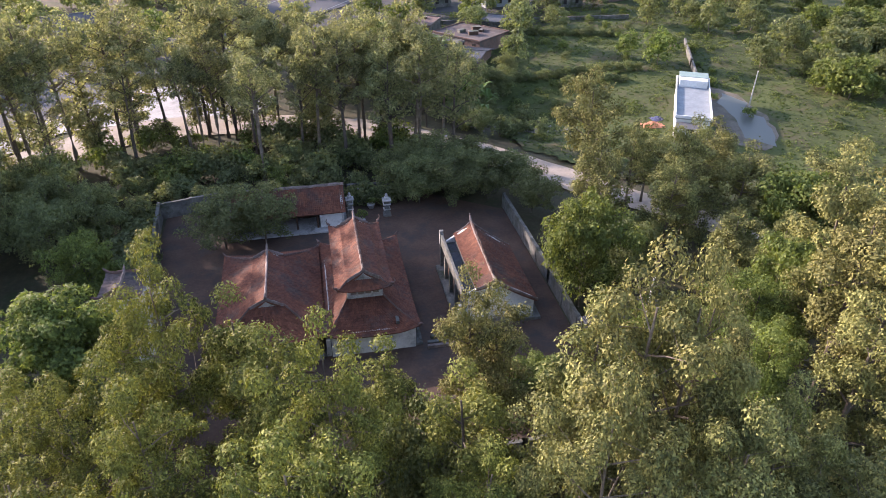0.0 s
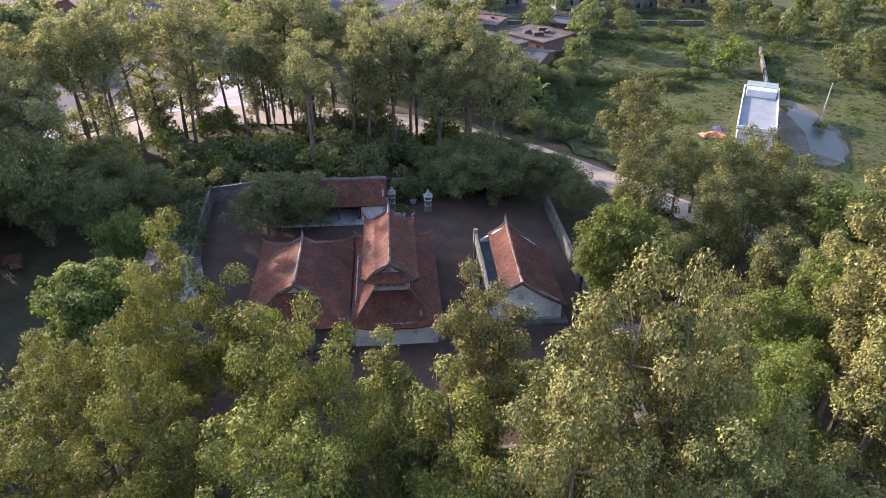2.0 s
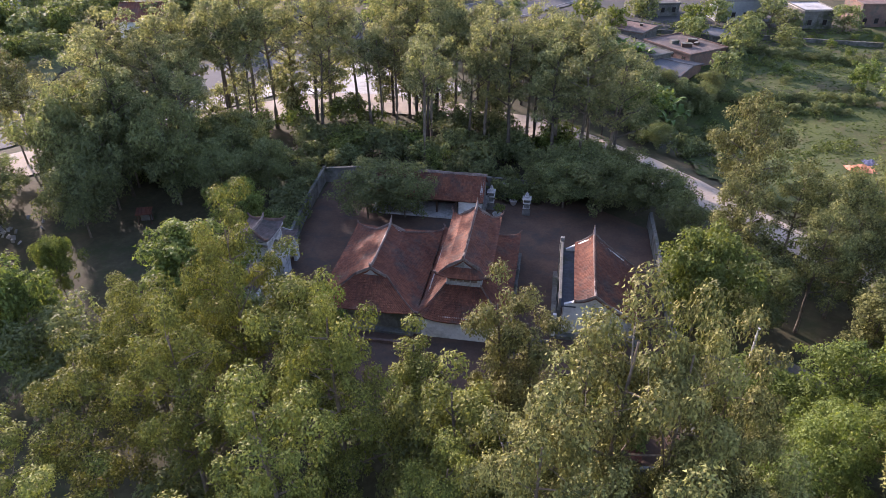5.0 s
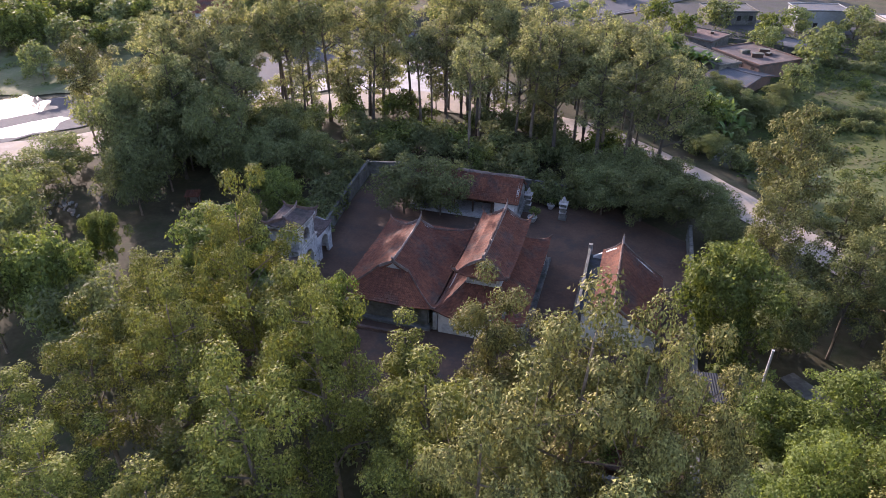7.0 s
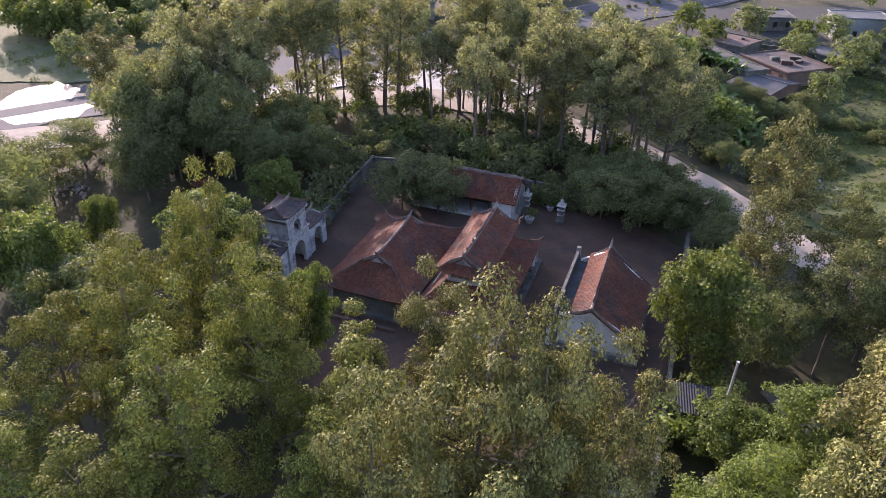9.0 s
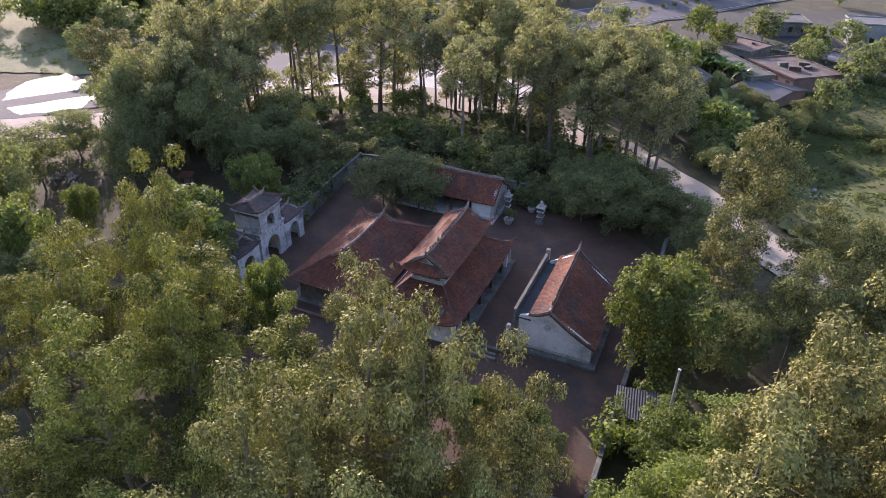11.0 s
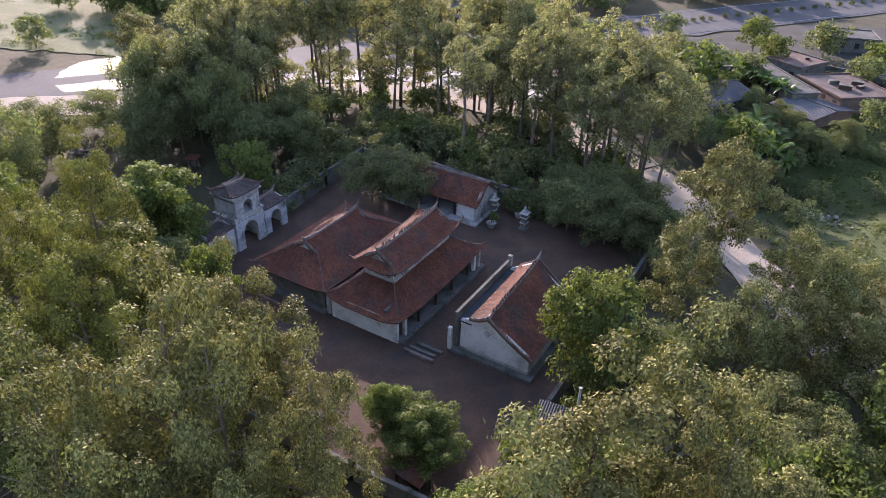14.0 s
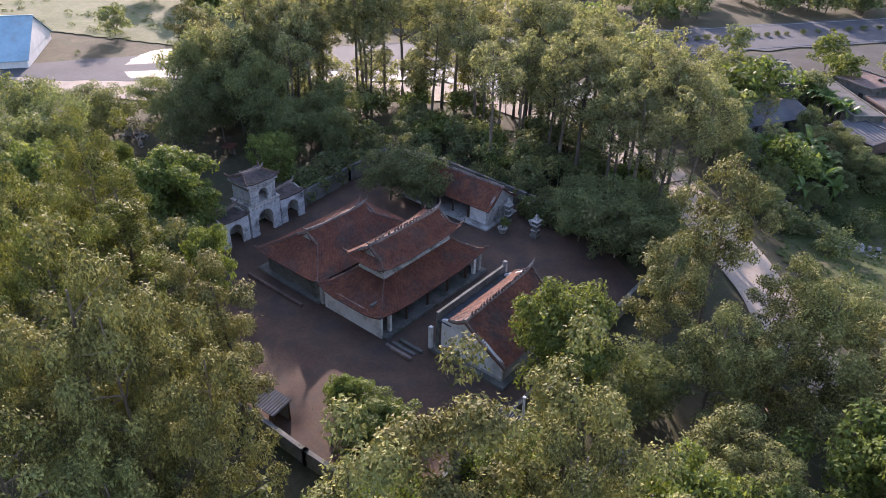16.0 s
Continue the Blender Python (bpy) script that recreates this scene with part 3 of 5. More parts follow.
def front_hall():
    t = thing("front_hall", 0, 0, 0, "temple front hall with a hipped red clay tile roof", "temple")
    boxed("plinth", (-10.6, 46.5, 0, -1.32, 61.4, 0.3), M["mossy"], t)
    wall_run(t, -9.4, 47.2, -1.7, 47.2, 2.3, M["mossy"], z0=0.3)
    wall_run(t, -9.4, 60.6, -1.7, 60.6, 2.3, M["old_plaster"], z0=0.3)
    wall_run(t, -1.8, 47.4, -1.8, 60.4, 2.3, M["old_plaster"], z0=0.3)
    for i in range(6):
        y = 47.3 + i * 2.64
        bm = bmesh.new()
        tube(bm, [(-9.4, y, 0.3), (-9.4, y, 2.6)], [0.17, 0.15], 8)
        part("column", bm, M["dark_wood"], t)
    for i in range(5):
        y = 47.3 + i * 2.64
        boxed("door_panel", (-8.6, y + 0.2, 0.3, -8.5, y + 2.44, 2.4), M["dark_wood"], t)
    hip_gable_roof(t, -10.4, -1.05, 46.4, 61.2, 2.45, -5.8, 49.5, 57.5, 5.05, 0.25, 40, 0.1, zg=4.25)


def east_house():
    t = thing("rear_house", 0, 0, 0, "long rear hall with white gable walls and red tile roof", "temple")
    xr, zs, zn, xl, zl, xe, ze, y0, y1 = 14.5, 4.65, 5.25, 12.75, 3.9, 18.75, 1.95, 49.0, 58.6      # the ridge climbs towards its north end
    boxed("plinth", (10.9, 48.4, 0, 19.0, 59.0, 0.35), M["mossy"], t)
    for y, zr in ((y0 + 0.15, zs), (y1 - 0.15, zn)):
        gable(t, 11.9, 18.4, xr, zl - 0.42, ze + 0.22, zr - 0.14, y, 0.26, M["plaster"], "gable_wall", 0.35)
        gable(t, 11.88, 18.42, xr, 0.62, 0.62, 0.62, y, 0.3, M["old_plaster"], "wall_base", 0.35)
    wall_run(t, 18.3, y0 + 0.3, 18.3, y1 - 0.3, 1.75, M["old_plaster"], z0=0.35)
    wall_run(t, 12.0, y0 + 0.3, 12.0, y1 - 0.3, 2.85, M["old_plaster"], z0=0.35)
    # dark sheet colour deepens the parapet's shade on the gutter
    boxed("gutter_slab", (11.62, y0 - 0.05, 3.24, 12.95, y1 + 0.4, 3.36), M["old_sheet"], t, "gutter behind the parapet, coloured dark for its shade", 0.02)
    wall_run(t, 12.85, y0 + 0.3, 12.85, y1 - 0.3, 0.5, M["mossy"], 0.16, "upstand", 3.36)
    for i in range(3):
        y = 50.4 + i * 2.7
        boxed("door_panel", (11.78, y, 0.35, 11.86, y + 1.6, 2.5), M["dark_wood"], t)
    slope(t, [(xl, y1 + 0.25, zl), (xl, y0 - 0.2, zl), (xr, y0 - 0.2, zs), (xr, y1 + 0.25, zn)], (0.2, 0.05), seed=60)
    slope(t, [(xe, y0 - 0.2, ze), (xe, y1 + 0.25, ze), (xr, y1 + 0.25, zn), (xr, y0 - 0.2, zs)], (0, 0), seed=61)
    ridge_line(t, (xr, y0 - 0.2, zs), (xr, y1 + 0.3, zn), (0.05, 0.3), 0.15, (0.15, 0.3), sag=0.06)
    for y, zr in ((y0 - 0.12, zs), (y1 + 0.17, zn)):      # mortared verges down both ends of the roof
        ridge_line(t, (xr, y, zr), (xl, y, zl), r=0.08, name="verge", sag=0.14)
        ridge_line(t, (xr, y, zr), (xe, y, ze), r=0.08, name="verge", sag=0.14)
    # front parapet with capped posts
    wall_run(t, 11.5, y0 - 0.1, 11.5, y1 + 0.5, 1.15, M["mossy"], 0.2, "parapet", 2.9)
    wall_run(t, 11.5, y0 - 0.1, 11.5, y1 + 0.5, 0.1, M["mossy"], 0.27, "parapet_cap", 4.05)
    crest(t, (xr, y0 + 0.6, zs + 0.2), (xr, y1 - 0.6, zn + 0.2))
    for i in range(5):
        y = y0 + 0.1 + i * 2.42
        boxed("porch_pillar", (11.33, y - 0.17, 0.35, 11.67, y + 0.17, 2.9), M["mossy"], t)
    boxed("corner_post", (11.3, y1 + 0.18, 2.9, 11.7, y1 + 0.56, 4.5), M["old_plaster"], t, "pale weathered post ending the parapet")
    for k, (xa, xb, ya) in enumerate(((7.9, 10.6, 46.9), (8.3, 10.9, 47.5))):      # two worn steps across the passage
        boxed("passage_step", (xa, ya, 0, xb, ya + 0.34, 0.16 + 0.14 * k), M["mossy"], t, bevel=0.03)
    boxed("gate_post", (11.0, 48.3, 0.35, 11.34, 48.64, 2.7), M["plaster"], t, "white plastered post")
    bm = bmesh.new()      # pierced flower vent high on the gable
    for k in range(6):
        a = k * math.pi / 3
        box(bm, -0.07, -0.03, -0.09, 0.07, 0.03, 0.09, 0.02, Matrix.Translation((14.5 + 0.2 * math.cos(a), y0 - 0.01, 3.05 + 0.2 * math.sin(a))) @ Matrix.Rotation(-a, 4, "Y"))
    part("vent", bm, M["old_plaster"], t, "dark flower-shaped gable vent")


def north_hall():
    t = thing("side_hall", 0, 0, 0, "low side hall with a plain red tile roof", "temple")
    boxed("plinth", (-11, 68.5, 0, 2.5, 74.8, 0.25), M["old_plaster"], t)
    wall_run(t, -10.5, 74.2, 2.1, 74.2, 2.4, M["old_plaster"], z0=0.25)
    for x in (-10.4, 2.0):
        bm = bmesh.new()
        prof = [(69.2, 0.25), (74.05, 0.25), (74.05, 2.5), (71.6, 4.35), (69.2, 2.4)]
        f = [bm.verts.new((x - 0.13, y, z)) for y, z in prof]
        g = [bm.verts.new((x + 0.13, y, z)) for y, z in prof]
        bm.faces.new(f), bm.faces.new(g[::-1])
        for k in range(5):
            bm.faces.new((f[k], g[k], g[(k + 1) % 5], f[(k + 1) % 5]))
        bmesh.ops.recalc_face_normals(bm, faces=bm.faces[:])
        part("gable_wall", bm, M["old_plaster"], t)
    boxed("front_wall", (-0.6, 69.4, 0.25, 1.87, 69.6, 2.2), M["plaster"], t)
    boxed("back_panel", (-10.2, 72.0, 0.25, -0.7, 72.1, 2.4), M["dark_wood"], t)
    for i in range(5):
        boxed("post", (-10.2 + i * 2.3, 69.4, 0.25, -10.0 + i * 2.3, 69.6, 2.35), M["dark_wood"], t)
    slope(t, [(-10.8, 68.9, 2.25), (2.35, 68.9, 2.25), (2.35, 71.6, 4.45), (-10.8, 71.6, 4.45)], seed=80)
    slope(t, [(2.35, 74.7, 2.25), (-10.8, 74.7, 2.25), (-10.8, 71.6, 4.45), (2.35, 71.6, 4.45)], seed=81)
    ridge_line(t, (-10.9, 71.6, 4.45), (2.45, 71.6, 4.45), (0, 0.05), 0.13)


def ornate_pillar(x, y, h, s, label):
    t = thing("gate_pillar", x, y, 0, label, "pillar", "carved gate pillars")
    z = 0.0
    bm = bmesh.new()
    for w, dz, name in ((0.62, 0.35, "foot"), (0.42, 0.5, "shaft"), (0.56, 0.12, "band"), (0.4, 0.55, "shaft"), (0.6, 0.14, "band"), (0.46, 0.4, "lantern"), (0.7, 0.12, "cap"), (0.34, 0.3, "crown")):
        dz *= h / 2.48
        part(name, box(bmesh.new(), -w * s, -w * s, z, w * s, w * s, z + dz, 0.04), M["old_plaster"] if name in ("band", "cap", "crown") else M["mossy"], t)
        z += dz
    bm.free()
    bm = bmesh.new()
    tube(bm, [(0, 0, z), (0, 0, z + 0.25), (0, 0, z + 0.45)], [0.2 * s, 0.26 * s, 0.05], 8)
    part("finial", bm, M["old_plaster"], t)


def arch_wall(parent, y0, y1, z0, z1, x, thick, ya, yb, zs, material, name):
    """A wall along y with a round-headed opening from ya to yb that springs at zs."""
    bm = bmesh.new()
    r, c, n = (yb - ya) / 2, (ya + yb) / 2, 12
    arc = [(c - r * math.cos(k * math.pi / n), zs + r * math.sin(k * math.pi / n)) for k in range(n + 1)]
    cells = [((y0, z0), (ya, z0), (ya, zs), (y0, zs)), ((yb, z0), (y1, z0), (y1, zs), (yb, zs)), ((y0, zs), (ya, zs), (ya, z1), (y0, z1)), ((yb, zs), (y1, zs), (y1, z1), (yb, z1))]
    cells += [(arc[k], arc[k + 1], (arc[k + 1][0], z1), (arc[k][0], z1)) for k in range(n)]
    for cell in cells:
        for sx, flip in ((-1, 1), (1, 0)):
            f = [bm.verts.new((x + sx * thick / 2, y, z)) for y, z in cell]
            bm.faces.new(f[::-1] if flip else f)
    rim = [(ya, z0)] + arc + [(yb, z0)]
    for loop in (rim, [(y0, z0), (y0, z1), (y1, z1), (y1, z0)]):
        for p, q in zip(loop, loop[1:]):
            bm.faces.new([bm.verts.new(v) for v in ((x - thick / 2, *p), (x + thick / 2, *p), (x + thick / 2, *q), (x - thick / 2, *q))])
    bmesh.ops.remove_doubles(bm, verts=bm.verts[:], dist=0.0005)
    bmesh.ops.recalc_face_normals(bm, faces=bm.faces[:])
    return part(name, bm, material, parent)


def gate():
    t = thing("temple_gate", 0, 0, 0, "weathered white two-storey temple gate with arched openings", "gate")
    x0, x1 = -18.9, -16.1
    # middle bay, two storeys
    for x in (x0, x1):
        arch_wall(t, 50.0, 54.0, 0, 3.7, x, 0.35, 51.0, 53.0, 1.9, M["gate_plaster"], "lower_wall")
        arch_wall(t, 50.3, 53.7, 3.95, 6.1, x, 0.3, 51.4, 52.6, 4.9, M["gate_plaster"], "upper_wall")
    for y in (50.15, 53.85):
        boxed("side_wall", (x0 + 0.18, y - 0.15, 0, x1 - 0.18, y + 0.15, 3.7), M["gate_plaster"], t)
        yy = 50.45 if y < 52 else 53.55
        boxed("upper_side_wall", (x0 + 0.16, yy - 0.13, 3.95, x1 - 0.16, yy + 0.13, 6.1), M["gate_plaster"], t)
    boxed("ledge", (x0 - 0.25, 49.85, 3.7, x1 + 0.25, 54.15, 3.95), M["old_plaster"], t)
    for x in (x0 - 0.12, x1 + 0.12):      # carved band over the lower arch
        for k in range(7):
            boxed("carving", (x - 0.1, 50.35 + k * 0.5, 3.3, x + 0.1, 50.65 + k * 0.5, 3.55), M["old_plaster"], t, bevel=0.04)
    boxed("eave_slab", (x0 - 0.15, 50.1, 5.72, x1 + 0.15, 53.9, 5.86), M["ridge"], t)
    boxed("eave_slab", (x0 - 0.3, 49.95, 6.1, x1 + 0.3, 54.05, 6.34), M["gate_plaster"], t)
    xc = (x0 + x1) / 2
    ze, zr = 6.38, 6.95
    X0, X1, Y0, Y1 = x0 - 0.35, x1 + 0.35, 49.9, 54.1
    slope(t, [(X1, Y0, ze), (X1, Y1, ze), (xc, 53.2, zr), (xc, 50.8, zr)], (0.2, 0.2), seed=90, mat="old_tile")
    slope(t, [(X0, Y1, ze), (X0, Y0, ze), (xc, 50.8, zr), (xc, 53.2, zr)], (0.2, 0.2), seed=91, mat="old_tile")
    slope(t, [(X0, Y0, ze), (X1, Y0, ze), (xc, 50.8, zr), (xc, 50.8, zr)], (0.2, 0.2), seed=92, mat="old_tile")
    slope(t, [(X1, Y1, ze), (X0, Y1, ze), (xc, 53.2, zr), (xc, 53.2, zr)], (0.2, 0.2), seed=93, mat="old_tile")
    ridge_line(t, (xc, 50.7, zr), (xc, 53.3, zr), (0.1, 0.1), 0.12, (0.25, 0.25))
    for cx, cy, gy in ((X0, Y0, 50.8), (X1, Y0, 50.8), (X0, Y1, 53.2), (X1, Y1, 53.2)):
        ridge_line(t, (xc, gy, zr), (cx, cy, ze), (0, 0.2), 0.1, (0, 0.2), "hip_ridge")
    # side bays
    for a, b in ((54.2, 57.6), (46.4, 49.8)):
        for x in (x0 + 0.3, x1 - 0.1):
            arch_wall(t, a, b, 0, 3.0, x, 0.3, a + 0.9, b - 0.9, 1.7, M["gate_plaster"], "bay_wall")
        for y in (a + 0.1, b - 0.1):
            boxed("bay_side_wall", (x0 + 0.46, y - 0.1, 0, x1 - 0.26, y + 0.1, 3.0), M["gate_plaster"], t)
        boxed("bay_slab", (x0 + 0.1, a - 0.1, 3.0, x1 + 0.1, b + 0.15, 3.16), M["old_plaster"], t)
        slope(t, [(x1 + 0.2, a - 0.05, 3.16), (x1 + 0.2, b + 0.2, 3.16), (xc, b - 0.5, 3.62), (xc, a + 0.5, 3.62)], (0.1, 0.25), seed=94, mat="old_tile")
        slope(t, [(x0, b + 0.2, 3.16), (x0, a - 0.05, 3.16), (xc, a + 0.5, 3.62), (xc, b - 0.5, 3.62)], (0.25, 0.1), seed=95, mat="old_tile")
        gable(t, x0 + 0.1, x1 + 0.1, xc, 3.16, 3.16, 3.58, b - 0.1, 0.15, M["old_plaster"], "bay_gable")
        gable(t, x0 + 0.1, x1 + 0.1, xc, 3.16, 3.16, 3.58, a + 0.1, 0.15, M["old_plaster"], "bay_gable")
        ridge_line(t, (xc, a + 0.3, 3.62), (xc, b - 0.3, 3.95), (0.05, 0.1), 0.1, (0.15, 0.2))


def boundary_wall(name, pts, h, label):
    """A plastered wall with a coping and piers, stained with age."""
    t = thing(name, 0, 0, 0, label, "wall", kind="structure")
    for (xa, ya), (xb, yb) in zip(pts, pts[1:]):
        wall_run(t, xa, ya, xb, yb, h, M["mossy"], 0.26)
        wall_run(t, xa, ya, xb, yb, 0.12, M["mossy"], 0.36, "coping", h)
        L = math.hypot(xb - xa, yb - ya)
        n = max(1, int(L / 3.4))
        for i in range(n + 1):
            x, y = xa + (xb - xa) * i / n, ya + (yb - ya) * i / n
            boxed("pier", (x - 0.2, y - 0.2, 0, x + 0.2, y + 0.2, h + 0.2), M["mossy"], t, bevel=0.03)


front_hall()
main_hall()
east_house()
north_hall()
gate()
ornate_pillar(3.0, 72.0, 2.7, 0.7, "carved white gate pillar with stacked lantern tiers")
ornate_pillar(4.3, 75.4, 1.6, 0.6, "small carved white pillar beside the wall")
ornate_pillar(7.3, 71.3, 2.5, 0.75, "short carved white pillar with dark bands")
boundary_wall("wall_south", [(2.6, 32.8), (12.6, 33.0), (21.6, 33.6)], 1.45, "stained grey plaster wall closing the courtyard under the trees")
boundary_wall("wall_east", [(21.6, 34.2), (21.7, 54), (21.5, 70.5)], 1.75, "stained grey plaster boundary wall with a light coping")
boundary_wall("wall_north", [(9.5, 76.0), (2.8, 76.4), (-12, 77.2), (-19, 75.5)], 1.9, "low grey plaster wall behind the side hall")
boundary_wall("wall_west", [(-19, 75.5), (-18.4, 67), (-17.4, 58.2)], 2.0, "weathered plaster wall running up to the gate")
boxed("stone_kerb", (7.8, 46.2, 0, 10.8, 46.5, 0.32), M["ridge"])
tagged(bpy.data.objects["stone_kerb"], "pale stone kerb between the halls", "kerb", kind="structure")
boxed("low_kerb", (-10.4, 45.1, 0.02, -2.2, 45.4, 0.34), M["hip"])
tagged(bpy.data.objects["low_kerb"], "low worn brick kerb before the front hall", "kerb", kind="structure")


# ---- trees ----
def leaves(name, blobs, per, size, material, rnd, droop=0.5, slim=0.3, hollow=0.35, stray=0.12, cap=0.3):
    """Many single leaves gathered in clumps: blobs of (centre, radius)."""
    V = []
    for c, r in blobs:
        n = int(per * (r ** 1.6))
        if n < 6:
            n = 6
        d = rnd.normal(size=(n, 3))
        d /= np.linalg.norm(d, axis=1)[:, None] + 1e-9
        d[:, 2] += cap      # fuller on top than below
        d /= np.linalg.norm(d, axis=1)[:, None] + 1e-9
        rad = r * (hollow + (1 - hollow) * rnd.random(n) ** 0.5) * (1 + stray * rnd.normal(size=n))
        p = np.array(c) + d * rad[:, None] * np.array([1, 1, 0.8])
        nm = d * 0.9 + np.array([0, 0, 0.4]) + rnd.normal(size=(n, 3)) * 0.5      # leaves face outwards from their clump
        nm /= np.linalg.norm(nm, axis=1)[:, None] + 1e-9
        ax = rnd.normal(size=(n, 3)) + d * 0.5
        ax[:, 2] -= droop * 1.4
        ax -= nm * np.sum(ax * nm, axis=1)[:, None]
        ax /= np.linalg.norm(ax, axis=1)[:, None] + 1e-9
        sd = np.cross(nm, ax)
        L = size * rnd.uniform(0.6, 1.35, n)[:, None]
        V.append(np.stack([p - sd * L * slim, p + sd * L * slim + nm * L * 0.1, p + ax * L], 1))
    V = np.concatenate(V).reshape(-1, 3)
    n = len(V) // 3
    me = bpy.data.meshes.new(name)
    me.vertices.add(n * 3)
    me.vertices.foreach_set("co", V.ravel())
    me.loops.add(n * 3)
    me.loops.foreach_set("vertex_index", np.arange(n * 3, dtype=np.int32))
    me.polygons.add(n)
    me.polygons.foreach_set("loop_start", np.arange(0, n * 3, 3, dtype=np.int32))
    me.update(calc_edges=True)
    me.materials.append(material)
    return me


def grow(seed, H, R, bare, limbs, twigs, clump, lean=0.04, rise=0.9, dome=0.42, wide=0.64):
    """A trunk, forking limbs and the places of leaf clumps, for a tree H high and about R wide each way."""
    rnd = random.Random(seed)
    bm = bmesh.new()
    lx, ly = rnd.uniform(-lean, lean), rnd.uniform(-lean, lean)
    steps = 7
    spine = []
    for i in range(steps + 1):
        s = i / steps
        spine.append(Vector((lx * H * s + 0.25 * math.sin(s * 4 + seed) * s, ly * H * s + 0.25 * math.cos(s * 5 + seed) * s, H * 0.86 * s)))
    tube(bm, spine, [H * 0.0135 * (1 - 0.85 * i / steps) + 0.02 for i in range(steps + 1)], 6)

    def at(s):
        k = min(steps - 1, int(s * steps))
        return spine[k].lerp(spine[k + 1], s * steps - k)

    blobs = []
    for i in range(limbs):
        s = bare + (0.98 - bare) * ((i + rnd.random()) / limbs)
        a = i * 2.4 + rnd.uniform(-0.6, 0.6)
        q = (s - bare) / (1 - bare)
        reach = R * math.sqrt(max(0.17, 1 - ((q - dome) / wide) ** 2)) * rnd.uniform(0.6, 1.08)
        p0 = at(min(1.0, s * 0.97))
        out = Vector((math.cos(a), math.sin(a), 0))
        p1 = p0 + out * reach * 0.5 + Vector((0, 0, reach * 0.3 * rise))
        p2 = p0 + out * reach + Vector((rnd.uniform(-0.3, 0.3), rnd.uniform(-0.3, 0.3), reach * (0.55 * rise)))
        r0 = H * 0.0052 * (1.15 - q * 0.7)
        tube(bm, [p0, p1, p2], [r0, r0 * 0.65, r0 * 0.3], 4)
        blobs.append((tuple(p2), clump * rnd.uniform(0.8, 1.2)))
        for k in range(twigs):
            f = rnd.uniform(0.35, 1.0)
            b = p0.lerp(p1, f * 2) if f < 0.5 else p1.lerp(p2, f * 2 - 1)
            e = b + Vector((rnd.gauss(0, 1), rnd.gauss(0, 1), rnd.uniform(-0.5, 1.1))) * (R * 0.24)
            if H > 8.5:
                tube(bm, [b, e], [r0 * 0.4, r0 * 0.15], 3)
            blobs.append((tuple(e), clump * rnd.uniform(0.4, 1.25)))
    blobs.append(((spine[-1].x, spine[-1].y, H - clump), clump * 1.1))
    me = bpy.data.meshes.new("trunk")
    bm.to_mesh(me)
    bm.free()
    me.materials.append(M["row_bark" if 0.25 < bare < 0.5 and R < 4.3 else "bark"])
    return me, blobs


KINDS = {}


def kind_of_tree(key, seed, H, R, bare, limbs, twigs, clump, per, size, material, **kw):
    lk = {k: kw.pop(k) for k in ("droop", "slim", "hollow", "cap", "stray") if k in kw}
    trunk, blobs = grow(seed, H, R, bare, limbs, twigs, clump, **kw)
    crown = leaves("crown", blobs, per, size, M[material], np.random.default_rng(seed), **lk)
    KINDS.setdefault(key, []).append((trunk, crown, H, R))


for s in range(4):      # finest leaves on the tall trees south of the temple
    kind_of_tree("euc", 11 + s, 20, 4.6, 0.36, 18, 3, 0.87, 500, 0.19, "euc", stray=0.18, droop=0.35, slim=0.3, hollow=0.7, cap=0.35, dome=0.2, wide=0.88, rise=0.75)
for s in range(3):
    kind_of_tree("green", 21 + s, 20, 4.6, 0.32, 18, 3, 0.87, 440, 0.198, "euc_green", stray=0.18, droop=0.3, slim=0.32, hollow=0.7, cap=0.35, dome=0.2, wide=0.88, rise=0.7)
for s in range(3):
    kind_of_tree("euc_field", 16 + s, 20, 4.6, 0.38, 18, 3, 1.05, 200, 0.3, "euc", stray=0.22, droop=0.4, slim=0.3, hollow=0.65, cap=0.35, dome=0.2, wide=0.88, rise=0.75)
for s in range(4):
    kind_of_tree("row", 31 + s, 19, 3.5, 0.42 if s % 2 else 0.56, 15, 3, 0.8, 125, 0.32, "euc_far", droop=0.5, slim=0.26, hollow=0.55, dome=0.4, wide=0.68, rise=1.1)
for s in range(2):
    kind_of_tree("sapling", 41 + s, 9, 2.3, 0.25, 13, 3, 0.75, 70, 0.38, "euc_far", droop=0.4, slim=0.28, hollow=0.5, dome=0.35, wide=0.72)
for s in range(2):
    kind_of_tree("broad", 51 + s, 10, 4.2, 0.2, 17, 5, 1.05, 175, 0.3, "broad", droop=0.2, slim=0.34, hollow=0.65)
for s in range(3):
    kind_of_tree("slender", 111 + s, 20, 2.6, 0.4, 15, 3, 0.76, 500, 0.19, "euc", stray=0.19, droop=0.35, slim=0.3, hollow=0.7, cap=0.35, dome=0.3, wide=0.8, rise=0.9)
    kind_of_tree("slender_green", 121 + s, 20, 2.6, 0.36, 15, 3, 0.76, 450, 0.2, "euc_green", stray=0.19, droop=0.3, slim=0.32, hollow=0.7, cap=0.35, dome=0.3, wide=0.8, rise=0.9)
for s in range(2):
    kind_of_tree("open", 141 + s, 20, 4.6, 0.55, 13, 4, 1.0, 190, 0.3, "euc", stray=0.24, droop=0.4, slim=0.3, hollow=0.6, dome=0.35, wide=0.75, rise=0.8)
